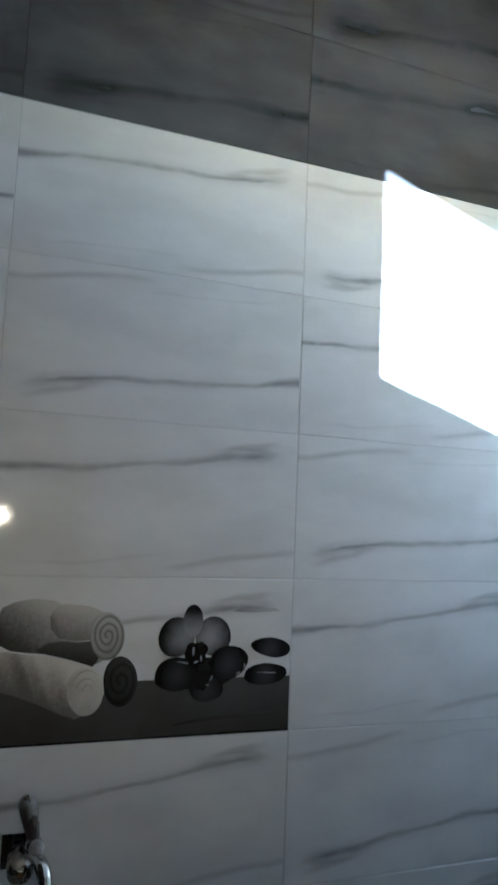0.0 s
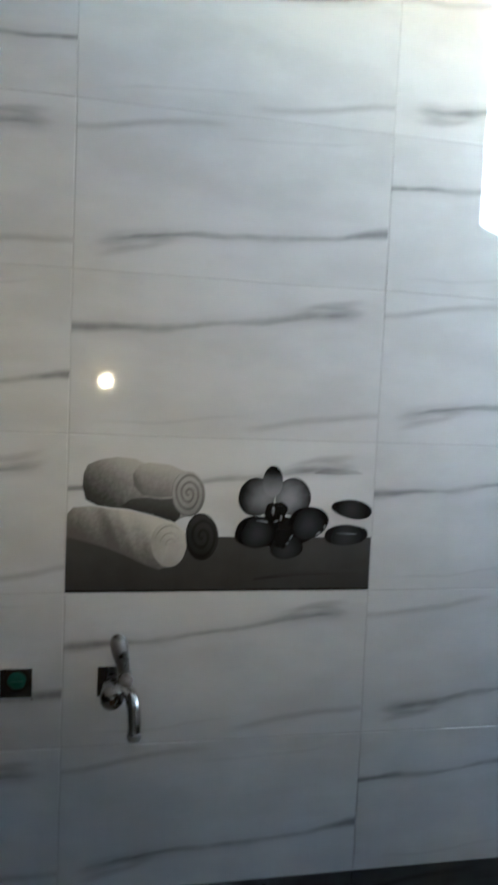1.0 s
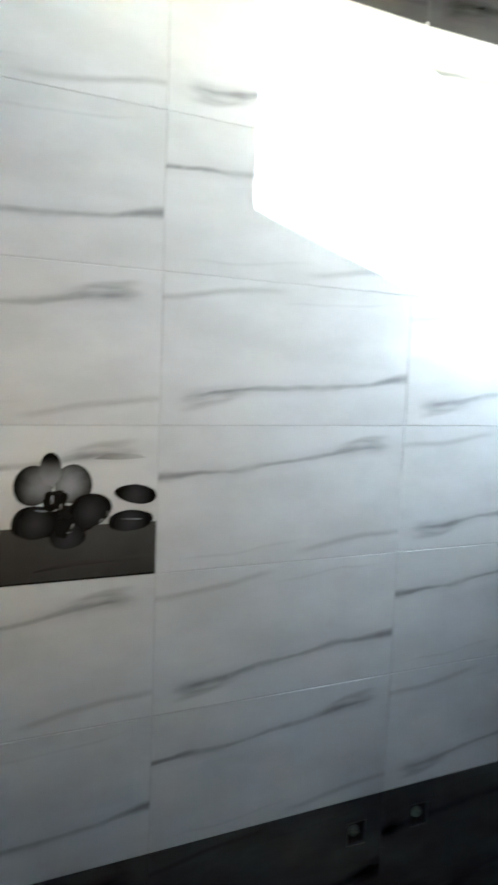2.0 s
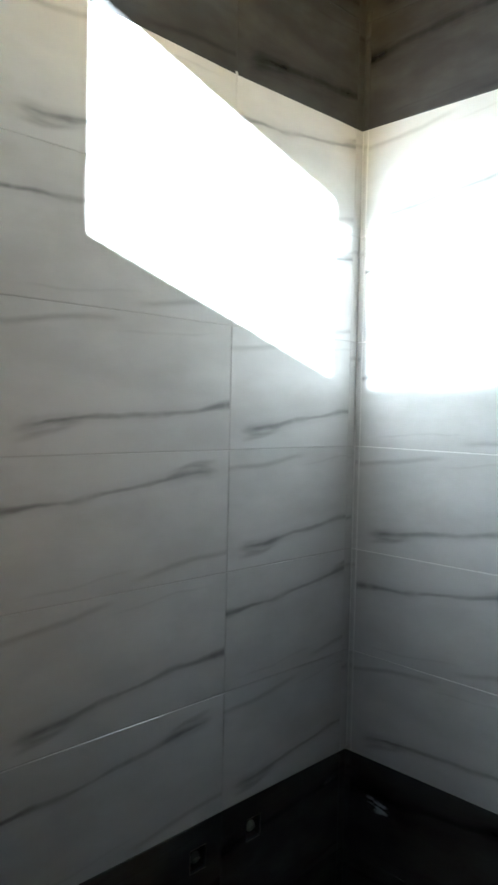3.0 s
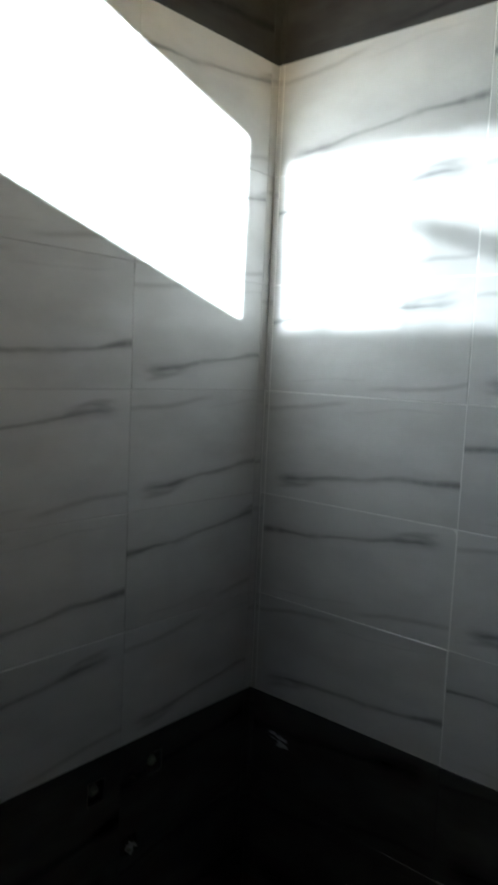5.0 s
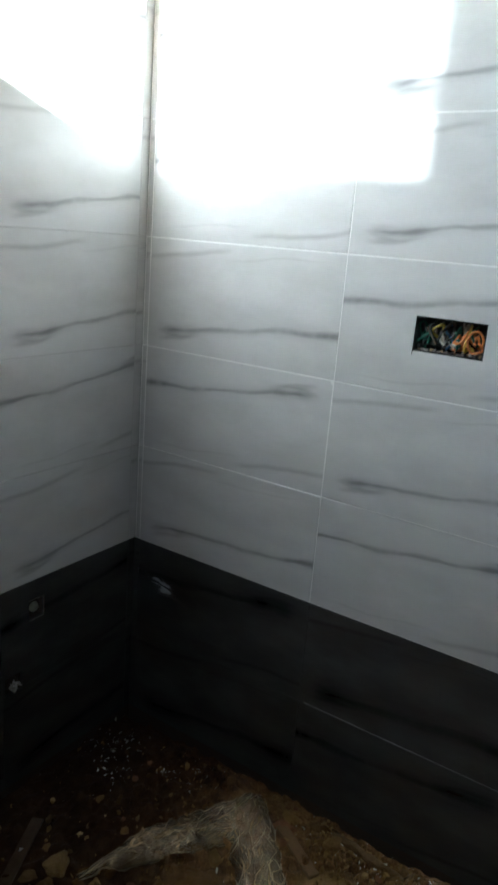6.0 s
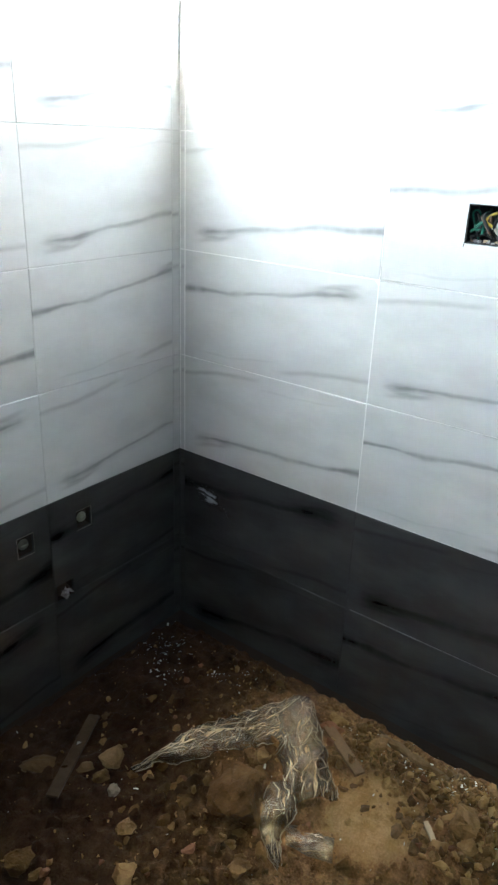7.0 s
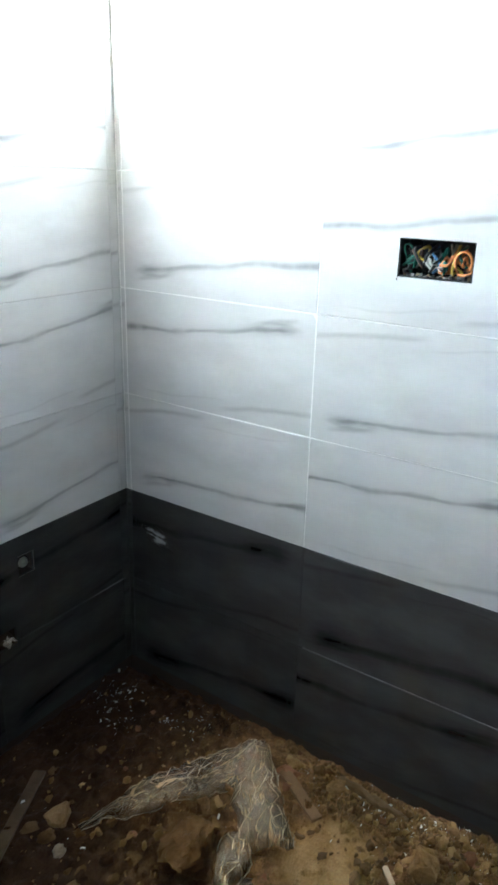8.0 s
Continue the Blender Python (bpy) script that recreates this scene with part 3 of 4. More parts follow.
def wire_box():
    u0, u1, v0, v1 = WIRE_BOX
    t = thing("switch_box", "open black switch box full of loose coloured wires", "switch box", RIGHT @ pose((u0 + u1) / 2, 0, (v0 + v1) / 2))
    w, h = (u1 - u0) / 2 - 0.001, (v1 - v0) / 2 - 0.001
    for lo, hi in (((-w, 0.002, -h), (-w + 0.002, 0.056, h)), ((w - 0.002, 0.002, -h), (w, 0.056, h)),
                   ((-w + 0.002, 0.002, -h), (w - 0.002, 0.056, -h + 0.002)), ((-w + 0.002, 0.002, h - 0.002), (w - 0.002, 0.056, h))):
        part("side", box_into(bmesh.new(), lo, hi), BLACK_BOX, t)
    part("back", box_into(bmesh.new(), (-w + 0.002, 0.052, -h + 0.002), (w - 0.002, 0.055, h - 0.002)), BLACK_BOX, t)
    rnd = random.Random(11)
    plan = [("black", -0.055, 3), ("green", -0.056, 4), ("black", -0.035, 2), ("brown", -0.035, 2), ("yellow", -0.026, 1), ("black", -0.015, 3), ("blue", -0.010, 1), ("white", -0.018, 3),
            ("green", 0.008, 4), ("white", 0.015, 2), ("orange", 0.028, 3), ("yellow", 0.034, 2), ("orange", 0.052, 4), ("green", 0.045, 1), ("brown", 0.058, 2)]
    for col, cx, count in plan:
        for i in range(count):
            x = cx + rnd.uniform(-0.008, 0.008)
            pts = [(x + rnd.uniform(-0.008, 0.008), 0.05, rnd.choice((-1, 1)) * rnd.uniform(0.012, 0.03)),
                   (x + rnd.uniform(-0.014, 0.014), rnd.uniform(0.016, 0.03), rnd.uniform(-0.024, 0.024)),
                   (x + rnd.uniform(-0.018, 0.018), rnd.uniform(0.005, 0.014), rnd.uniform(-0.028, 0.020)),
                   (x + rnd.uniform(-0.018, 0.018), rnd.uniform(0.006, 0.02), rnd.uniform(-0.032, 0.0))]
            pts = [(min(max(a, -0.074), 0.074), b, min(max(c, -0.034), 0.034)) for a, b, c in pts]
            part("wire", tube(pts, rnd.uniform(0.0020, 0.0036), 7), WIRES[col], t, col + " wire", None, True)
    for i in range(16):
        bm = hull(300 + i, 9)
        for v in bm.verts:
            v.co *= rnd.uniform(0.004, 0.009)
        part("crumb", bm, WRAP if i % 3 else CHIP_WOOD, t, "pale mortar crumb", pose(-0.07 + 0.0092 * i, rnd.uniform(0.006, 0.02), -0.034))
    # a coil of orange wire and a twist of bare ends
    ring = [(0.056 + 0.017 * math.cos(a), 0.008 + 0.002 * math.sin(a * 2), -0.004 + 0.024 * math.sin(a)) for a in np.linspace(-0.5, 5.2, 9)]
    part("wire", tube(ring, 0.0028, 6), WIRES["orange"], t, "looped orange wire", None, True)


chrome_tap()
pipe_plug("pipe_plug", "green round plug in a square wall cut-out", PLUG_HOLE, GREEN, 0.021)
pipe_plug("pipe_plug", "dull khaki pipe plug in a cut-out of dark tile", PIPE_HOLE_1, CLOG, 0.0185)
pipe_plug("pipe_plug", "dull khaki pipe plug in a cut-out of dark tile", PIPE_HOLE_2, CLOG, 0.0185)
wrapped_socket()
wire_box()
for wall, hole, side, ln in ((wall_left, PLUG_HOLE, 0, 0.012), (wall_left, PLUG_HOLE, 1, 0.007), (wall_right, WIRE_BOX, 0, 0.008), (wall_left, PIPE_HOLE_1, 1, 0.006)):
    u = hole[side]
    part("saw_cut", box_into(bmesh.new(), (u - 0.0007, -0.0012, hole[2] - ln), (u + 0.0007, 0.001, hole[2] - 0.0005)), CAVITY, wall)

for hole in (PIPE_HOLE_1, PIPE_HOLE_2):
    u0, u1, v0, v1 = hole
    for lo, hi in (((u0 - 0.0012, -0.0004, v0), (u0, 0.004, v1)), ((u1, -0.0004, v0), (u1 + 0.0012, 0.004, v1)), ((u0, -0.0004, v0 - 0.0012), (u1, 0.004, v0)), ((u0, -0.0004, v1), (u1, 0.004, v1 + 0.0012))):
        part("chipped_rim", box_into(bmesh.new(), lo, hi), RIM, wall_left)

# Fixed stand-in for the phone's torch; gives the warm spot on the glaze
lamp = thing("torch_stand_in", "small warm led in place of a hand-held torch, on an added stand", "lamp", pose(-1.635, -1.475, 0))
base_z = ground_z(-1.635, -1.475) - 0.004
part("base", lathe([(0.09, base_z), (0.09, base_z + 0.012), (0.02, base_z + 0.02)], 24), STEEL, lamp)
part("pole", lathe([(0.008, base_z + 0.018), (0.008, 1.575)], 12), STEEL, lamp)
HEAD = look((0, 0, 1.60), (0.20, 1.475, 2.12))
part("housing", lathe([(0.012, 0.004), (0.026, 0.006), (0.028, 0.03), (0.012, 0.04)], 20), STEEL, lamp, "", HEAD, True)
# Added hood that keeps the beam off the lower wall
part("snoot", lathe([(0.0125, 0.0038), (0.0150, -0.016), (0.0130, -0.016), (0.0108, 0.0030)], 24), BLACK_BOX, lamp, "short black hood added to narrow the beam", HEAD, True)
part("led", lathe([(0.004, -0.002), (0.004, 0.0035)], 24), LED, lamp, "glowing warm led", HEAD)


# ---------------------------------------------------------------- loose things on the ground
def stone_mesh(name, size, seed, material, cuts=2):
    bm = hull(seed, 12 if cuts < 3 else 15)
    off = Vector((seed * 7.3, seed * 1.7, 0))
    if cuts >= 3:
        bmesh.ops.bevel(bm, geom=bm.edges[:], offset=0.05, segments=1, affect="EDGES")
        bmesh.ops.triangulate(bm, faces=bm.faces[:])
        bmesh.ops.subdivide_edges(bm, edges=bm.edges[:], cuts=4 if cuts > 3 else 2, use_grid_fill=True)
        for v in bm.verts:
            v.co += 0.16 * noise.noise_vector(v.co * 2.0 + off) + 0.09 * noise.noise_vector(v.co * 5.5 + off) + 0.035 * noise.noise_vector(v.co * 17 + off)
    for v in bm.verts:
        v.co = Vector((v.co.x * size[0], v.co.y * size[1], v.co.z * size[2]))
    return to_mesh(name, bm, material)


def stone(name, label, x, y, size, turn, seed, material, cuts=3, sink=0.35, category="stone", lean=0.0):
    ob = link_mesh(name, stone_mesh(name, size, seed, material, cuts=cuts))
    ob.matrix_basis = pose(x, y, ground_z(x, y) + size[2] * (0.75 - sink), lean, 0, turn)
    return tagged(ob, label, category, "loose rubble on the ground")


stone("rubble_block", "large dusty brown boulder of broken masonry on the ground", -0.486, -0.625, (0.108, 0.084, 0.062), 42, 7, BOULDER, 4, 0.45, "rubble")
for x, y, size, turn, seed in ((-0.335, -0.602, (0.030, 0.024, 0.020), 20, 81), (-0.381, -0.633, (0.027, 0.024, 0.018), 70, 82), (-0.346, -0.556, (0.024, 0.020, 0.018), -20, 83), (-0.425, -0.560, (0.026, 0.018, 0.014), 40, 84),
                               (-0.921, -0.366, (0.046, 0.038, 0.026), 15, 85), (-0.603, -0.619, (0.022, 0.016, 0.012), 0, 86), (-0.098, -0.686, (0.036, 0.026, 0.020), 60, 87), (-0.085, -0.752, (0.030, 0.022, 0.018), 10, 88),
                               (-0.103, -0.821, (0.032, 0.026, 0.020), -40, 89), (-0.295, -0.991, (0.022, 0.016, 0.012), 30, 90), (-0.244, -1.122, (0.030, 0.026, 0.022), 75, 91), (-0.560, -0.470, (0.030, 0.022, 0.014), 10, 92),
                               (-0.700, -0.480, (0.034, 0.026, 0.014), -30, 93), (-0.780, -0.560, (0.040, 0.030, 0.016), 50, 94), (-0.610, -0.740, (0.036, 0.028, 0.014), -10, 95), (-0.560, -0.530, (0.028, 0.020, 0.014), 80, 96)):
    stone("rubble_stone", "rough brown clod of rubble in the earth", x, y, size, turn, seed, ROCK, 3, 0.3, "rubble")
stone("rubble_slab", "flat pale broken slab lying on the ground", -0.718, -0.165, (0.055, 0.037, 0.016), -48, 8, ROCK_PALE, 3, 0.2, "rubble")
stone("mortar_chunk", "rough pale mortar chunk on the ground", -0.588, -0.315, (0.045, 0.040, 0.030), 10, 12, ROCK_PALE, 3, 0.25, "rubble")
stone("mortar_chunk", "small grey mortar shard beside a wooden lath", -0.650, -0.275, (0.030, 0.016, 0.012), -38, 15, ROCK_PALE, 3, 0.2, "rubble")
stone("mortar_chunk", "small round mortar lump at a lath's end", -0.485, -0.170, (0.016, 0.015, 0.014), 0, 17, ROCK_PALE, 3, 0.2, "rubble")
stone("mortar_chunk", "pale crumbly mortar lump near the plastic film", -0.655, -0.383, (0.026, 0.018, 0.013), 25, 19, LIME_LUMP, 3, 0.2, "rubble")
stone("rubble_stone", "brown stone lying in earth", -0.645, -0.330, (0.022, 0.030, 0.022), 60, 22, ROCK, 3, 0.3, "rubble")
stone("rubble_stone", "rough brown rock on gravel beside the wall", -0.195, -1.088, (0.050, 0.046, 0.044), 20, 25, ROCK, 3, 0.25, "rubble")
stone("rubble_stone", "brown stone lying in earth", -0.090, -0.985, (0.040, 0.032, 0.018), 70, 28, ROCK, 3, 0.25, "rubble")
stone("rubble_stone", "brown stone lying in earth", -0.320, -0.520, (0.030, 0.026, 0.024), 15, 31, ROCK, 3, 0.25, "rubble")
stone("rubble_stone", "brown stone lying in earth", -0.290, -0.565, (0.026, 0.026, 0.022), 50, 33, ROCK, 3, 0.25, "rubble")
stone("rubble_stone", "brown stone lying in earth", -0.265, -0.535, (0.024, 0.022, 0.020), 80, 35, ROCK, 3, 0.25, "rubble")
stone("rubble_stone", "small stone on the sandy heap", -0.318, -0.890, (0.018, 0.013, 0.009), -30, 37, ROCK_PALE, 3, 0.1, "rubble")
stone("rubble_stone", "small stone on the sandy heap", -0.285, -0.965, (0.013, 0.012, 0.008), 0, 39, ROCK_PALE, 3, 0.1, "rubble")
stone("brick_piece", "broken red brick piece in the earth", -0.126, -0.690, (0.042, 0.026, 0.016), -60, 41, BRICK, 3, 0.25, "brick")
stone("brick_piece", "small red brick shard in the earth", -0.642, -0.617, (0.024, 0.017, 0.007), -40, 43, BRICK, 3, 0.1, "brick")
stone("brick_piece", "reddish brick crumb beside the wall", -0.108, -1.165, (0.030, 0.024, 0.018), 20, 45, BRICK, 3, 0.2, "brick")
rnd = random.Random(21)
kinds = [stone_mesh("rubble_stone", (0.022 + 0.004 * (i % 3), 0.017, 0.012 + 0.003 * (i % 2)), 60 + i, (ROCK, ROCK, ROCK, ROCK_PALE, ROCK, ROCK, BRICK, ROCK)[i], cuts=3) for i in range(8)]
for i in range(290):
    if i < 150:
        x, y = rnd.uniform(-0.34, -0.03), rnd.uniform(-1.36, -0.95)
    elif i < 230:
        x, y = rnd.uniform(-0.95, -0.5), rnd.uniform(-0.85, -0.4)
    else:
        x, y = rnd.uniform(-0.6, -0.03), rnd.uniform(-0.85, -0.15)
    if math.hypot((x - SAND[0]) / 0.09, (y - SAND[1]) / 0.085) < 1:
        continue
    s = rnd.uniform(0.4, 1.0) * (1.5 if rnd.random() < 0.12 else 1.0) * (1.0 if i < 130 else 0.85)
    ob = link_mesh("rubble_stone", kinds[i % 8])
    ob.matrix_basis = pose(x, y, ground_z(x, y) + 0.004 * s, rnd.uniform(-25, 25), rnd.uniform(-25, 25), rnd.uniform(0, 360)) @ Matrix.Scale(s, 4)
    tagged(ob, "small dusty stone in the rubble", "stone", "loose rubble on the ground")


def scatter(name, count, seed, sizes, material, label, where, lift=0.25, corners=9):
    """Uncounted crumbs: one mesh of small rough stones."""
    r = random.Random(seed)
    shapes = []
    for i in range(10):
        b = hull(seed * 100 + i, corners)
        b.verts.ensure_lookup_table()
        b.verts.index_update()
        shapes.append(([v.co.copy() for v in b.verts], [[v.index for v in f.verts] for f in b.faces]))
        b.free()
    verts, faces = [], []
    for _ in range(count):
        x, y = where(r)
        s = sizes(r)
        co, fs = r.choice(shapes)
        m = pose(x, y, ground_z(x, y) + s * lift, r.uniform(0, 360), r.uniform(0, 360), r.uniform(0, 360)) @ Matrix.Diagonal((s, s * r.uniform(0.5, 1), s * r.uniform(0.35, 0.8), 1))
        n = len(verts)
        verts += [m @ c for c in co]
        faces += [[n + i for i in f] for f in fs]
    me = bpy.data.meshes.new(name)
    me.from_pydata(verts, [], faces)
    me.materials.append(material)
    return tagged(new(name, me), label, "rubble", kind="stuff")


def anywhere(r):
    while True:
        x, y = r.uniform(-1.05, -0.01), r.uniform(-1.35, -0.01)
        inside = math.hypot((x - SAND[0]) / 0.11, (y - SAND[1]) / 0.10)
        if y > -0.25 + 0.5 * x and r.random() < 0.7:
            continue
        if inside > 1 or r.random() < 0.12:
            return x, y


def by_wall(r):
    return min(-0.008, -abs(r.gauss(0.0, 0.10)) - 0.01), r.uniform(-1.35, -0.75)


scatter("gravel", 1700, 3, lambda r: 0.0018 + 0.007 * r.random() ** 2.5, GRAVEL, "brown rubble crumbs and gravel on earth", anywhere)
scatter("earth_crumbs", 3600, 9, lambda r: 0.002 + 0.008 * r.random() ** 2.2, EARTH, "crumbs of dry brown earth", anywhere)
scatter("gravel", 900, 4, lambda r: 0.005 + 0.010 * r.random() ** 2, GRAVEL, "coarse brown rubble gravel along the wall", by_wall, 0.25, 14)
scatter("gravel", 420, 6, lambda r: 0.010 + 0.020 * r.random() ** 2, EARTH, "brown earth clods half sunk in the ground", anywhere, 0.1, 22)
scatter("gravel", 330, 7, lambda r: 0.007 + 0.018 * r.random() ** 2.5, GRAVEL, "chunky brown rubble piled near the wall", lambda r: (r.uniform(-0.34, -0.02), r.uniform(-1.38, -0.97)), 0.15, 22)
scatter("gravel", 260, 5, lambda r: 0.006 + 0.011 * r.random() ** 2, GRAVEL, "coarse brown rubble gravel on earth", anywhere, 0.2, 16)


def shreds():
    """Shiny curled shreds of plastic scattered in patches."""
    r = random.Random(8)
    bm = bmesh.new()
    spots = [(-0.16, -0.10, 0.045, 40), (-0.222, -0.142, 0.03, 22), (-0.276, -0.205, 0.02, 12), (-0.166, -0.297, 0.03, 14), (-0.11, -0.385, 0.04, 26), (-0.102, -0.767, 0.04, 18),
             (-0.09, -0.94, 0.04, 34), (-0.08, -1.05, 0.04, 44), (-0.066, -1.136, 0.04, 40), (-0.2, -1.026, 0.05, 18), (-0.15, -1.2, 0.07, 30), (-0.5, -0.45, 0.30, 40), (-0.35, -0.9, 0.25, 20)]
    for cx, cy, sd, n in spots:
        for _ in range(int(n * 1.3)):
            x, y = min(r.gauss(cx, sd), -0.01), min(r.gauss(cy, sd), -0.01)
            z = ground_z(x, y) + 0.004 + 0.006 * r.random()
            a, ln, w = r.uniform(0, 6.28), 0.0014 + 0.012 * r.random() ** 4, r.uniform(0.0003, 0.0010) + 0.0026 * r.random() ** 5
            d, s = Vector((math.cos(a), math.sin(a), r.uniform(-0.3, 0.3))), Vector((-math.sin(a), math.cos(a), r.uniform(-0.8, 0.8)))
            bend = Vector((0, 0, 0.16 * ln))
            rows = []
            for t, up in ((-0.5, 0), (0.0, 1), (0.5, 0.2)):
                c = Vector((x, y, z)) + d * ln * t + bend * up
                rows.append([bm.verts.new(c - s * w), bm.verts.new(c + s * w), bm.verts.new(c + s * w + Vector((0, 0, 0.0004))), bm.verts.new(c - s * w + Vector((0, 0, 0.0004)))])
            for p, q in zip(rows, rows[1:]):
                for i in range(4):
                    bm.faces.new([p[i], p[(i + 1) % 4], q[(i + 1) % 4], q[i]])
            bm.faces.new(rows[0][::-1]); bm.faces.new(rows[-1])
    return tagged(part("plastic_shreds", bm, SHREDS), "scattered shiny white plastic shreds and flakes", "debris", kind="stuff")


shreds()


def lath(name, label, a, b, width, thick, material, dz=0.006):
    """A flat worn strip of wood lying between two places."""
    a, b = Vector((*a, ground_z(*a) + dz)), Vector((*b, ground_z(*b) + dz))
    ln = (b - a).length
    bm = bmesh.new()
    n = 10
    rings = []
    for i in range(n + 1):
        x = ln * i / n
        w = width * (0.5 + 0.04 * noise.noise(Vector((x * 30, 1, 0))))
        j = 0.0015 * noise.noise(Vector((x * 20, 5, 0)))
        rings.append([bm.verts.new((x, sx * w, j + sz * thick / 2)) for sx, sz in ((-1, -1), (1, -1), (1, 1), (-1, 1))])
    for p, q in zip(rings, rings[1:]):
        for i in range(4):
            bm.faces.new([p[i], p[(i + 1) % 4], q[(i + 1) % 4], q[i]])
    bm.faces.new(rings[0]); bm.faces.new(rings[-1][::-1])
    bmesh.ops.recalc_face_normals(bm, faces=bm.faces[:])
    bmesh.ops.bevel(bm, geom=[e for e in bm.edges if e.calc_face_angle(0) > 1.0], offset=min(0.0012, thick * 0.3), segments=1, affect="EDGES")
    ob = part(name, bm, material)
    way = (b - a).normalized()
    ob.matrix_basis = Matrix.Translation(a) @ way.to_track_quat("X", "Z").to_matrix().to_4x4()
    return tagged(ob, label, "wood strip")


lath("wooden_lath", "dark worn wooden lath lying on rubble", (-0.512, -0.152), (-0.764, -0.289), 0.031, 0.008, WOOD, 0.016)
lath("wooden_lath", "thin brown wooden lath half buried beside brick", (-0.140, -0.678), (-0.224, -0.826), 0.030, 0.010, EARTH_WOOD, 0.003)
lath("wood_chip", "pale splintered wood chip on gravel", (-0.254, -1.018), (-0.290, -1.056), 0.014, 0.005, CHIP_WOOD, 0.012)
lath("wood_chip", "pale splintered wood chip on gravel", (-0.215, -1.215), (-0.275, -1.235), 0.016, 0.006, CHIP_WOOD, 0.014)

# ridge of set mortar along the wall's foot
bm = tube([(-0.050, -0.79, 0.004), (-0.060, -0.84, 0.014), (-0.066, -0.90, 0.012), (-0.072, -0.96, 0.013), (-0.086, -1.005, 0.003)], 0.015, 9, lambda t: 0.35 + 0.8 * math.sin(math.pi * (0.1 + 0.8 * t)))
for v in bm.verts:
    v.co += 0.008 * noise.noise_vector(v.co * 34) + 0.003 * noise.noise_vector(v.co * 110)
    v.co.z = v.co.z * 0.7 + ground_z(v.co.x, v.co.y) * 0.8
tagged(part("mortar_ridge", bm, ROCK_PALE), "pale ridge of dried mortar along the dark wall", "rubble")

stone("mortar_blob", "dried white mortar blob on the lath", -0.612, -0.205, (0.009, 0.008, 0.005), 0, 71, WRAP, 2, -3.9, "rubble")


def film_sheet(name, rows, lift, across, seed, parent):
    """Crumpled clear film: rows give both borders (x, y, x, y); hard facets drawn out along the strip, slack over the ground."""
    r = random.Random(seed)
    bm = bmesh.new()
    run = sum(math.dist(p[:2], q[:2]) for p, q in zip(rows, rows[1:]))
    n = max(6, round(run / 0.017))
    uv = bm.loops.layers.uv.new("strip")
    spot = {}
    grid = []
    for i in range(n + 1):
        line = []
        for j in range(across + 1):
            inner = 0 < j < across and 0 < i < n
            f = min(max(i / n + (r.uniform(-0.38, 0.38) / n if inner else 0.0), 0.0), 1.0) * (len(rows) - 1)
            k = min(int(f), len(rows) - 2)
            t = f - k
            ax, ay, bx, by = [rows[k][q] * (1 - t) + rows[k + 1][q] * t for q in range(4)]
            width = math.hypot(bx - ax, by - ay)
            u = j / across + (r.uniform(-0.32, 0.32) / across if inner else 0.0)
            side = Vector((i * 0.35, seed, round(u) * 5.0))
            w = u + 0.10 * noise.noise(side) * abs(2 * u - 1) * (1 if u > 0.5 else -1)
            px, py = ax + (bx - ax) * w, ay + (by - ay) * w
            fold = min(0.016, width * 0.17) * (abs(noise.noise(Vector((i * 0.10, u * across * 0.75, seed)))) * 1.7 + 0.35 * r.random())
            crown = lift * math.sin(math.pi * min(max(u, 0.0), 1.0)) ** 0.6 * math.sin(math.pi * (0.12 + 0.76 * i / n))
            bed = sum(ground_z(px + ex, py + ey) for ex, ey in ((0, 0), (0.025, 0), (-0.025, 0), (0, 0.025), (0, -0.025))) / 5
            line.append(bm.verts.new((min(px, -0.004), min(py, -0.004), max(ground_z(px, py) + 0.004, bed + 0.006 + fold + crown))))
            spot[line[-1]] = (seed + f / (len(rows) - 1) * run, u * width)
        grid.append(line)
    for i in range(n):
        for j in range(across):
            a, b, c, d = grid[i][j], grid[i + 1][j], grid[i + 1][j + 1], grid[i][j + 1]
            for tri in (((a, b, c), (a, c, d)) if r.random() < 0.7 else ((a, b, d), (b, c, d))):
                for loop in bm.faces.new(tri).loops:
                    loop[uv].uv = spot[loop.vert]
    folds = bmesh.new()
    for q in range(n * across * 2 // 5):
        # a glint ribbon on a fold, wandering along the strip, thin at both ends
        j = r.choice((0, across)) if q % 7 == 0 else r.randint(0, across)
        i, steps, wide = r.randint(0, n - 2), r.randint(2, 5), r.uniform(0.0004, 0.0012)
        way = []
        while i <= n and len(way) <= steps:
            way.append(grid[i][j].co + Vector((r.uniform(-0.004, 0.004), r.uniform(-0.004, 0.004), 0.0012)))
            i += 1
            if 0 < j < across:
                j = min(max(j + r.choice((-1, 0, 0, 0, 1)), 0), across)
        rib = []
        for m, c in enumerate(way):
            d = way[min(m + 1, len(way) - 1)] - way[max(m - 1, 0)]
            side = Vector((-d.y, d.x, 0)).normalized() * wide * (0.2 + math.sin(math.pi * m / (len(way) - 1)))
            rib.append([folds.verts.new(c + e) for e in (side, Vector((0, 0, 0.0012)), -side)])
        for a, b in zip(rib, rib[1:]):
            for e in range(2):
                folds.faces.new((a[e], a[e + 1], b[e + 1], b[e]))
    bmesh.ops.recalc_face_normals(bm, faces=bm.faces[:])
    bmesh.ops.solidify(bm, geom=bm.faces[:], thickness=0.0004)
    piece = part(name, bm, FILM, parent, smooth=True)
    part("folds", folds, FOLD_GLINT, piece, "painted glints along sharp folds")
    return piece


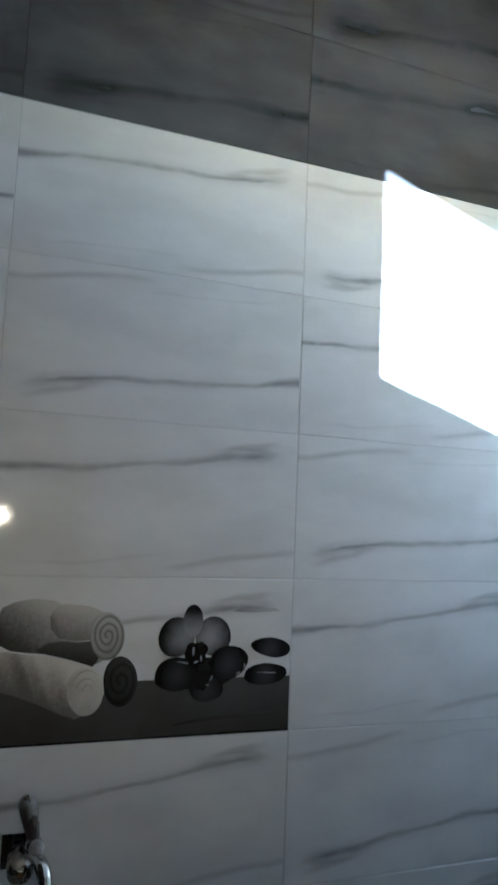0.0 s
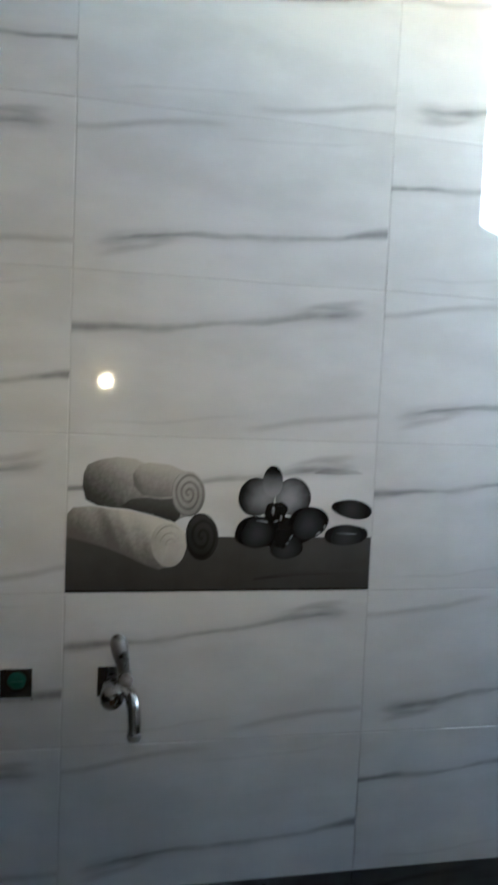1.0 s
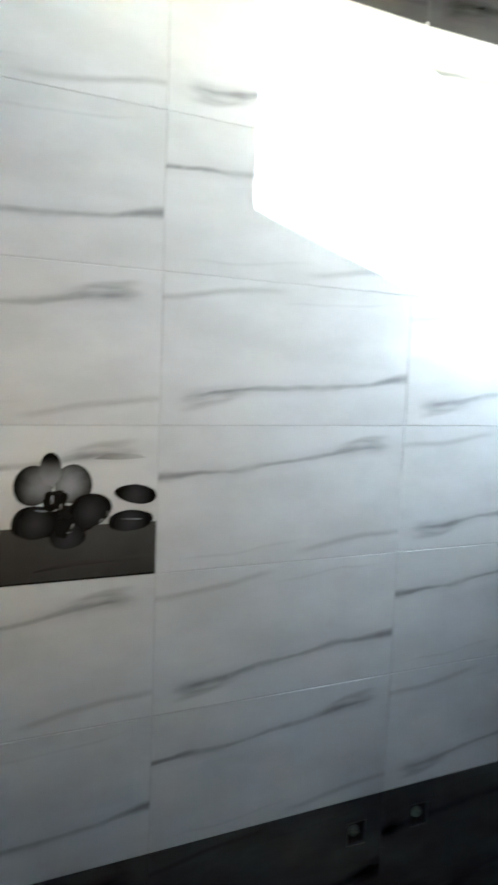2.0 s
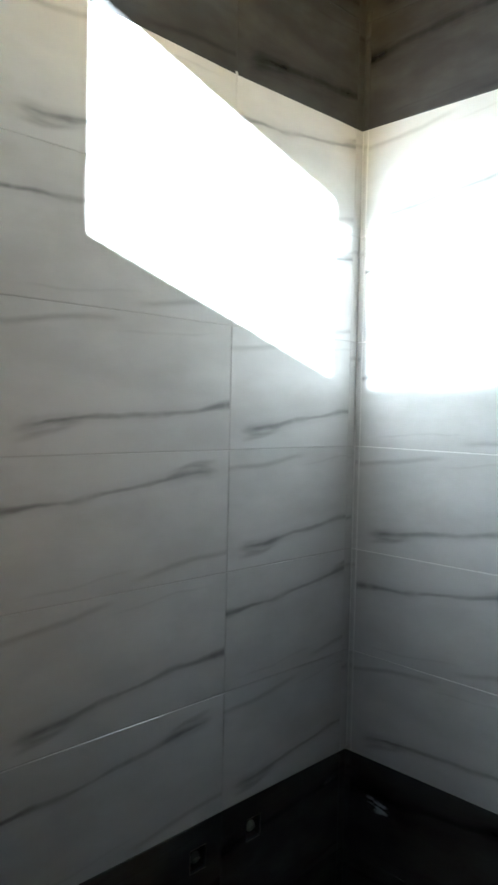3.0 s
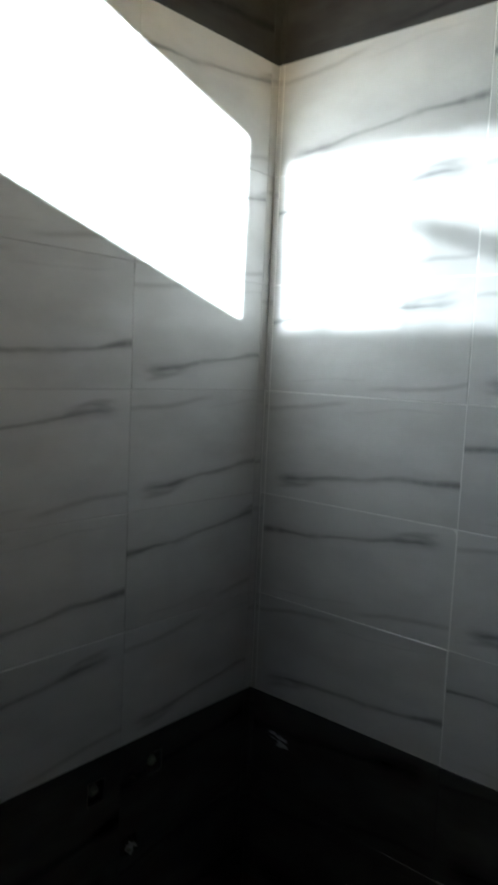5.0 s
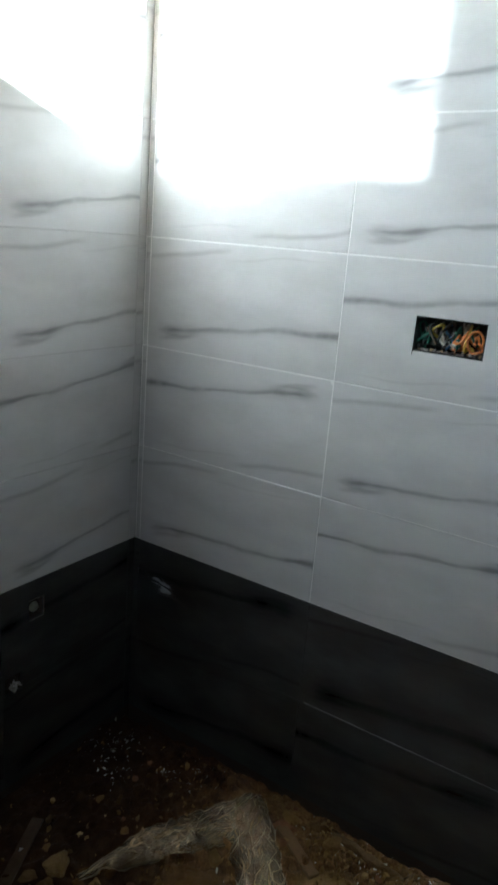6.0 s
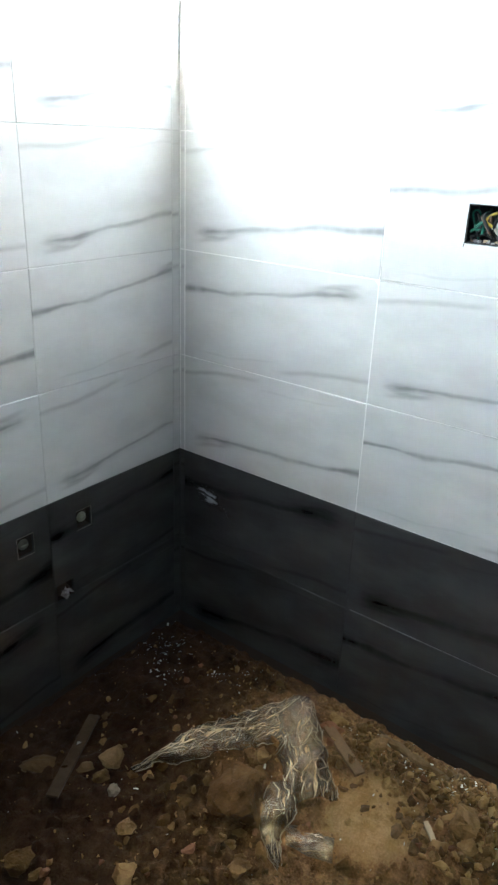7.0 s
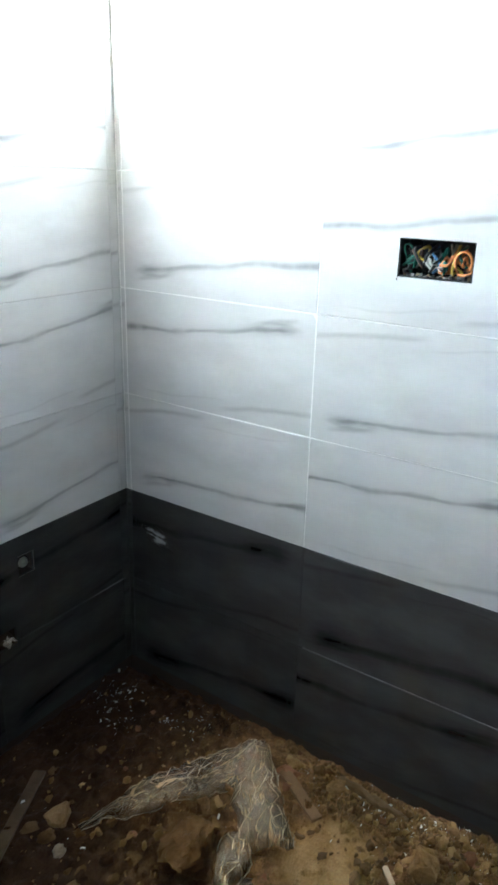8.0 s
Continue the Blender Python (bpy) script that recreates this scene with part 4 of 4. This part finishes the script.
sheet = thing("plastic_film", "crumpled dusty clear plastic film lying over rubble", "plastic film")
film_sheet("tail", [(-0.590, -0.368, -0.585, -0.382), (-0.500, -0.392, -0.515, -0.420), (-0.380, -0.412, -0.460, -0.486), (-0.290, -0.440, -0.398, -0.530),
                    (-0.220, -0.485, -0.345, -0.575), (-0.130, -0.530, -0.262, -0.612)], 0.024, 7, 2, sheet)
film_sheet("flap", [(-0.108, -0.535, -0.082, -0.588), (-0.190, -0.545, -0.140, -0.645), (-0.272, -0.602, -0.205, -0.705), (-0.336, -0.661, -0.246, -0.745), (-0.392, -0.712, -0.320, -0.800)], 0.046, 7, 5, sheet)
film_sheet("panel", [(-0.272, -0.672, -0.240, -0.722), (-0.325, -0.690, -0.275, -0.770), (-0.370, -0.722, -0.306, -0.802), (-0.402, -0.748, -0.342, -0.830)], 0.054, 5, 7, sheet)
film_sheet("loop", [(-0.395, -0.669, -0.350, -0.711), (-0.440, -0.684, -0.392, -0.744), (-0.480, -0.704, -0.428, -0.768), (-0.518, -0.730, -0.488, -0.765), (-0.550, -0.782, -0.520, -0.785), (-0.562, -0.812, -0.540, -0.806)], 0.016, 5, 9, sheet)
film_sheet("corner", [(-0.452, -0.748, -0.500, -0.790), (-0.452, -0.800, -0.500, -0.820), (-0.440, -0.845, -0.498, -0.850), (-0.430, -0.876, -0.482, -0.902)], 0.014, 4, 11, sheet)

# lime smear on the dark tile by the corner
def lime():
    """Thin wiped lime: streaks that fade out, see-through between."""
    k = Nodes("wiped_lime")
    x, y, z = k.split(k.coords())
    a = k.m("MULTIPLY_ADD", x, 0.97, k.m("MULTIPLY", z, -0.20))
    c = k.m("MULTIPLY_ADD", x, 0.20, k.m("MULTIPLY", z, 0.97))
    hair = k.noise(k.join(k.m("MULTIPLY", a, 22.0), k.m("MULTIPLY", c, 110.0), 0.3), 1.0, 4.0, 0.65)
    wide = k.noise(k.join(k.m("MULTIPLY", a, 26.0), k.m("MULTIPLY", c, 40.0), 4.0), 1.0, 3.0, 0.6)
    da, dc = k.m("DIVIDE", a, 0.050), k.m("DIVIDE", c, 0.034)
    r = k.m("ADD", k.m("ADD", k.m("MULTIPLY", da, da), k.m("MULTIPLY", dc, dc)), k.m("MULTIPLY_ADD", wide, 1.4, -0.7))
    body = k.m("MULTIPLY", k.step(r, 0.1, 1.1, 1.0, 0.0), k.step(hair, 0.40, 0.66, 0.10, 0.75))
    # faint wipe that runs on from it
    d2 = k.m("ABSOLUTE", k.m("MULTIPLY_ADD", a, 0.18, k.m("ADD", c, 0.004)))
    tail = k.m("MULTIPLY", k.step(d2, 0.002, 0.014, 0.16, 0.0), k.m("MULTIPLY", k.step(a, -0.10, -0.05), k.step(a, 0.08, 0.13, 1.0, 0.0)))
    k.done((0.50, 0.51, 0.53), 0.85)
    see = k.add("ShaderNodeBsdfTransparent")
    both = k.add("ShaderNodeMixShader")
    k.put(both.inputs[0], k.m("MINIMUM", k.m("ADD", body, k.m("MULTIPLY", tail, k.step(hair, 0.3, 0.6))), 1.0))
    k.tree.links.new(see.outputs[0], both.inputs[1])
    k.tree.links.new(k.bsdf.outputs[0], both.inputs[2])
    k.tree.links.new(both.outputs[0], k.tree.nodes["Material Output"].inputs[0])
    return k.mat


part("lime_smear", box_into(bmesh.new(), (-0.095, -0.0018, -0.075), (0.14, -0.0012, 0.075)), lime(), wall_right, "smear of dried white lime", pose(0.115, 0, 0.476))
# lime left in the joint between the two lower courses
part("lime_line", bevelled_box((0.635, -0.0006, 0.2992), (1.9, 0.001, 0.3008), 0.0002), CHIP, wall_right)

# ---------------------------------------------------------------- wall tiles
PRINT = {}


def tile(wall, m, kind, u0, u1, v0, holes, dark, origin, sag=(0.0, 0.0)):
    """One tile from u0 to u1 and v0 up; its print starts at origin. kind B is the same print turned by half."""
    flip = kind == "B"
    cu, cv = origin + 0.3, v0 + 0.15
    g = 0.0009 if wall is wall_left else 0.0013
    a, b, c, d = u0 + g - cu, u1 - g - cu, -0.15 + g, 0.15 - g
    hs = [(h[0] - cu, h[1] - cu, h[2] - cv, h[3] - cv) for h in holes]
    hs = [(max(h[0], a + 0.002), min(h[1], b - 0.002), max(h[2], c), min(h[3], d)) for h in hs]
    hs = [h for h in hs if h[1] > h[0] and h[3] > h[2]]
    if flip:
        a, b, c, d = -b, -a, -d, -c
        hs = [(-h[1], -h[0], -h[3], -h[2]) for h in hs]
    key = (round(a, 4), round(b, 4), dark, tuple(round(x, 4) for h in hs for x in h))
    if key not in PRINT:
        PRINT[key] = to_mesh("tile", plate(a, b, c, d, hs), DARK_TILE if dark else WHITE_TILE)
    r = random.Random(int(cu * 1000) * 31 + int(cv * 1000))
    lip = pose(0, r.uniform(-0.0005, 0.0004), 0, r.uniform(-0.12, 0.12), 180 if flip else 0, r.uniform(-0.10, 0.10))
    return link_mesh("tile", PRINT[key], wall, m @ pose(cu, -0.0006 if sag[0] else 0.0, cv - sag[0], 0, sag[1], 0) @ lip)


ROWS = [0.0, 0.3, 0.6, 0.9, 1.2, 1.5, 1.8, 2.1, 2.4, 2.7]
LEFT_COLS = [(-2.1, -1.7, -2.3, "ABBABABABA"), (-1.7, -1.1, -1.7, "ABABPBABAB"), (-1.1, -0.5, -1.1, "BABABABABA"), (-0.5, -0.030, -0.5, "ABABAABBAB")]
RIGHT_COLS = [(0.019, 0.620, 0.02, "ABABABBABA"), (0.620, 1.220, 0.62, "BABABAABAB"), (1.220, 1.820, 1.22, "ABABABABAB"), (1.820, 2.420, 1.82, "BABABABABA"), (2.420, 2.850, 2.42, "ABABABABAB")]
SAG = {(-1.1, 2.4): (0.005, 0.9), (-0.5, 2.4): (0.005, -0.9)}
for cols, wall, m, cuts in ((LEFT_COLS, wall_left, LEFT, LEFT_HOLES), (RIGHT_COLS, wall_right, RIGHT, (WIRE_BOX,))):
    inv = wall.matrix_basis.inverted()
    for u0, u1, origin, kinds_up in cols:
        for v, kind in zip(ROWS, kinds_up):
            if kind == "P":
                continue
            holes = [h for h in cuts if h[1] > u0 and h[0] < u1 and h[3] > v and h[2] < v + 0.3]
            tile(wall, inv @ m, kind, u0, u1, v, holes, v < 0.55 or v > 2.35, origin, SAG.get((origin, v), (0.0, 0.0)))

# narrow cut strips that close the corner
for v in ROWS:
    dark = v < 0.55 or v > 2.35
    tile(wall_left, LEFT, "A", -0.0285, -0.0015, v, (), dark, -0.5 if v == 1.2 else -0.0285)
    tile(wall_right, Matrix.Identity(4), "A", 0.0015, 0.0185, v, (), dark, 0.0)


# ---------------------------------------------------------------- printed picture tile
def shade_print(name, lo, hi, ang=90.0, span=0.06, rough=0.11, rings=0.0, lobes=12.0, radial=0.0, mottle=0.9, shift=0.0, folds=(), ink=0.75, nap=0.0):
    """Printed glaze: a soft run from one grey to another along a direction or out from the middle, with mottling and, for rolls, rings."""
    k = Nodes(name)
    x, y, z = k.split(k.coords())
    mott = k.noise(k.coords(), lobes, 4.0, 0.55)
    xs = k.m("SUBTRACT", x, shift)
    r = k.m("SQRT", k.m("ADD", k.m("MULTIPLY", k.m("MULTIPLY", xs, xs), 2.0 if rings else 1.0), k.m("MULTIPLY", z, z)))
    if radial:
        t = k.m("MULTIPLY_ADD", r, -1.0 / radial, 1.0)
    else:
        t = k.m("ADD", k.m("MULTIPLY", x, math.cos(radians(ang)) / span), k.m("MULTIPLY", z, math.sin(radians(ang)) / span))
        t = k.m("MULTIPLY_ADD", t, 0.5, 0.5)
    f = k.m("ADD", t, k.m("MULTIPLY_ADD", mott, mottle, -0.5 * mottle))
    if nap:
        f = k.m("ADD", f, k.m("MULTIPLY_ADD", k.noise(k.coords(), 130.0, 3.0, 0.65), nap, -0.5 * nap))
    for at, width, deep in folds:
        f = k.m("SUBTRACT", f, k.step(k.m("ABSOLUTE", k.m("SUBTRACT", k.m("MULTIPLY_ADD", z, 0.35, x), at)), 0.0, width, deep, 0.0))
    col = k.mix(k.step(f, 0.0, 1.0), lo, hi)
    if rings:
        turn = k.m("ARCTAN2", z, k.m("MULTIPLY", x, 1.41))
        spiral = k.m("SINE", k.m("ADD", k.m("MULTIPLY", r, 6.2832 / rings), k.m("ADD", turn, k.m("MULTIPLY", mott, 4.0))))
        col = k.mix(k.step(spiral, -0.3, 1.0, 0.0, ink), col, tuple(c * 0.35 for c in lo))
    return k.done(col, rough)


picture = link_mesh("picture_tile", to_mesh("picture_tile", plate(-0.2989, 0.2989, -0.1489, 0.1489), WHITE_TILE), wall_left, LEFT @ pose(-1.4, 0, 1.35, 0, 180, 0),
                    "white tile printed with rolled towels, orchid and black pebbles")
PIC = pose(-1.4, 0, 1.35, 0, 180, 0).inverted()
LAYER = [0.0002]


def printed(name, outline, material, label=""):
    """A thin printed shape on the picture tile; outline in metres from the tile's lower left corner."""
    LAYER[0] += 0.00012
    cu = sum(p[0] for p in outline) / len(outline)
    cv = sum(p[1] for p in outline) / len(outline)
    bm = bmesh.new()
    top = [bm.verts.new((p[0] - cu, 0.0, p[1] - cv)) for p in outline]
    low = [bm.verts.new((p[0] - cu, 0.0001, p[1] - cv)) for p in outline]
    bm.faces.new(top)
    for i in range(len(top)):
        bm.faces.new([top[i], low[i], low[(i + 1) % len(top)], top[(i + 1) % len(top)]])
    bmesh.ops.recalc_face_normals(bm, faces=bm.faces[:])
    return part(name, bm, material, picture, label, PIC @ pose(-1.7 + cu, -LAYER[0], 1.2 + cv))


def blob(cx, cy, rx, ry, turn=0.0, egg=0.0, wob=0.0, n=36):
    """An egg-shaped outline; given in thousandths of the tile's width of 600."""
    out = []
    for i in range(n):
        a = 2 * math.pi * i / n
        r = 1 + wob * noise.noise(Vector((math.cos(a) * 1.5 + cx, math.sin(a) * 1.5, cy)))
        x, y = rx * r * math.cos(a), ry * r * math.sin(a) * (1 - egg * math.cos(a))
        c, s = math.cos(radians(turn)), math.sin(radians(turn))
        out.append(((cx + c * x - s * y) / 1000, (cy + s * x + c * y) / 1000))
    return out


BOARD = shade_print("printed_dark_board", (0.045, 0.043, 0.043), (0.080, 0.077, 0.076), 90, 0.10, 0.11, 0.0, 9.0)
TOWEL = shade_print("printed_towel_grey", (0.050, 0.049, 0.047), (0.50, 0.485, 0.455), 62, 0.056, 0.12, 0.0, 9.0, 0.0, 0.5, 0.0, (), nap=0.3)
TOWEL_FOLD = shade_print("printed_towel_fold", (0.16, 0.155, 0.148), (0.52, 0.50, 0.47), 75, 0.040, 0.12, 0.0, 9.0, 0.0, 0.45, 0.0, ((-0.050, 0.022, 0.35),), nap=0.35)
TOWEL_UNDER = shade_print("printed_towel_shade", (0.030, 0.030, 0.030), (0.10, 0.098, 0.095), 80, 0.024, 0.12, 0.0, 9.0, 0.0, 0.5, nap=0.3)
TOWEL_PALE = shade_print("printed_towel_pale", (0.13, 0.122, 0.112), (0.62, 0.595, 0.535), 62, 0.046, 0.12, 0.0, 9.0, 0.0, 0.5, 0.0, ((-0.032, 0.022, 0.26), (-0.008, 0.016, 0.16), (0.028, 0.03, 0.14)), nap=0.35)
ROLL = shade_print("printed_towel_spiral", (0.24, 0.235, 0.225), (0.44, 0.43, 0.41), 90, 0.05, 0.12, 0.0135, 22.0, ink=0.58, nap=0.3)
ROLL_PALE = shade_print("printed_roll_end", (0.34, 0.32, 0.285), (0.60, 0.58, 0.525), 45, 0.05, 0.12, 0.0, 20.0, 0.0, 0.9, nap=0.3)
ROLL_DARK = shade_print("printed_dark_roll", (0.016, 0.016, 0.016), (0.055, 0.054, 0.054), 60, 0.05, 0.12, 0.018, 9.0, ink=0.4)
PEBBLE = shade_print("printed_black_pebble", (0.012, 0.012, 0.013), (0.042, 0.043, 0.047), 80, 0.03, 0.11, 0.0, 14.0, 0.036, 0.9)
PETAL = shade_print("printed_grey_petal", (0.014, 0.015, 0.017), (0.25, 0.255, 0.272), 20, 0.045, 0.11, 0.0, 30.0, 0.050, 0.55, 0.016)
PETAL_FAR = shade_print("printed_grey_petal_far", (0.014, 0.015, 0.017), (0.31, 0.315, 0.335), 20, 0.045, 0.11, 0.0, 30.0, 0.050, 0.55, -0.008)
PETAL_TOP = shade_print("printed_small_petal", (0.27, 0.275, 0.292), (0.012, 0.013, 0.015), 90, 0.022, 0.11, 0.0, 34.0, 0.0, 0.4)
DIM = shade_print("printed_dim_streak", (0.032, 0.031, 0.031), (0.060, 0.058, 0.057), 90, 0.008)
INK = shade_print("printed_black", (0.008, 0.008, 0.008), (0.018, 0.018, 0.018))
SHINE = shade_print("printed_highlight", (0.10, 0.10, 0.10), (0.34, 0.34, 0.34), 60, 0.01)
STREAK = shade_print("printed_streak", (0.26, 0.26, 0.26), (0.46, 0.46, 0.46), 0, 0.05, 0.11, 0.0, 40.0)

printed("board", [(0.0005, 0.001), (0.5985, 0.001), (0.5985, 0.108), (0.0005, 0.108)], BOARD)
printed("board_edge", [(0.0005, 0.001), (0.5985, 0.001), (0.5985, 0.0045), (0.0005, 0.0045)], INK)
printed("board_streak", [(0.36, 0.022), (0.44, 0.030), (0.597, 0.034), (0.597, 0.045), (0.43, 0.039), (0.36, 0.025)], DIM)
printed("streak", [(0.470, 0.235), (0.52, 0.233), (0.575, 0.236), (0.56, 0.243), (0.50, 0.246)], STREAK)
printed("dark_roll", blob(255, 108, 32, 46, 4, 0.05), ROLL_DARK)
printed("upper_towel", [(0.028, 0.203), (0.029, 0.225), (0.036, 0.243), (0.060, 0.254), (0.091, 0.259), (0.125, 0.256), (0.142, 0.247), (0.180, 0.243), (0.216, 0.233), (0.234, 0.205),
                        (0.228, 0.150), (0.202, 0.138), (0.158, 0.152), (0.124, 0.160), (0.085, 0.163), (0.055, 0.167), (0.034, 0.178)], TOWEL)
printed("towel_fold", [(0.122, 0.205), (0.120, 0.228), (0.132, 0.246), (0.150, 0.250), (0.190, 0.246), (0.219, 0.234), (0.222, 0.205), (0.205, 0.186), (0.170, 0.183), (0.138, 0.188)], TOWEL_FOLD)
printed("towel_shade", [(0.098, 0.166), (0.118, 0.180), (0.145, 0.183), (0.175, 0.180), (0.204, 0.183), (0.212, 0.150), (0.202, 0.136), (0.158, 0.150), (0.124, 0.158)], TOWEL_UNDER)
printed("upper_roll_end", blob(226, 191, 32, 44, 6, 0.03), ROLL)
printed("lower_towel", [(0.001, 0.150), (0.012, 0.163), (0.045, 0.166), (0.08, 0.160), (0.12, 0.156), (0.16, 0.148), (0.20, 0.136), (0.222, 0.118), (0.226, 0.086), (0.208, 0.058), (0.175, 0.044),
                        (0.15, 0.053), (0.11, 0.072), (0.07, 0.088), (0.03, 0.100), (0.001, 0.107)], TOWEL_PALE)
printed("lower_roll_end", blob(191, 92, 33, 43, 12, 0.05), ROLL_PALE)


def arc(cx, cy, rx, ry, a0, a1, w):
    """A thin curved stroke that tapers to its ends."""
    turn = [radians(a0 + (a1 - a0) * i / 16) for i in range(17)]
    thick = [w * math.sin(math.pi * (0.06 + 0.88 * i / 16)) for i in range(17)]
    out = [((cx + rx * math.cos(a)) / 1000, (cy + ry * math.sin(a)) / 1000) for a in turn]
    return out + [((cx + (rx - t) * math.cos(a)) / 1000, (cy + (ry - t) * math.sin(a)) / 1000) for a, t in zip(turn[::-1], thick[::-1])]


CREASE = shade_print("printed_soft_crease", (0.30, 0.285, 0.255), (0.46, 0.44, 0.40), 0, 0.03)
printed("roll_crease", arc(192, 94, 28, 37, 45, 165, 3.0), CREASE)
printed("roll_crease", arc(193, 92, 19, 25, 30, 170, 3.0), CREASE)
printed("roll_crease", arc(195, 92, 10, 13, 10, 190, 2.6), CREASE)
printed("pebble_shade", blob(412, 118, 72, 30, 4, 0.0, 0.1), INK)
printed("petal", blob(359, 187, 36, 38, -15, 0.05), PETAL)
printed("petal", blob(432, 188, 36, 38, 18, -0.05), PETAL_FAR)
printed("petal", blob(390, 218, 20, 31, 0, 0.0), PETAL_TOP)
printed("pebble", blob(364, 118, 46, 32, 2, 0.05, 0.06), PEBBLE)
printed("pebble", blob(466, 137, 42, 32, 14, 0.08, 0.06), PEBBLE)
printed("pebble", blob(423, 87, 34, 23, 4, 0.0, 0.06), PEBBLE)
printed("orchid_throat", blob(399, 159, 24, 21, 10, 0.0, 0.3), INK)
printed("orchid_throat", blob(416, 112, 17, 27, -18, 0.0, 0.3), INK)
printed("pebble", blob(554, 165, 43, 19, -8, -0.12, 0.05), PEBBLE)
printed("pebble", blob(545, 113, 46, 21, 2, 0.06, 0.05), PEBBLE)
for cx, cy, rx, ry, a in ((393, 160, 2.5, 9, 0), (399, 140, 5, 1.8, 20), (409, 146, 2, 6, 0), (431, 108, 2, 6, -30), (424, 96, 4, 1.4, 0), (486, 116, 6, 2.5, 40), (499, 128, 1.8, 7, 0), (545, 116, 22, 1.4, -3), (372, 140, 12, 1.6, -10)):
    printed("highlight", blob(cx, cy, rx, ry, a, n=16), SHINE)
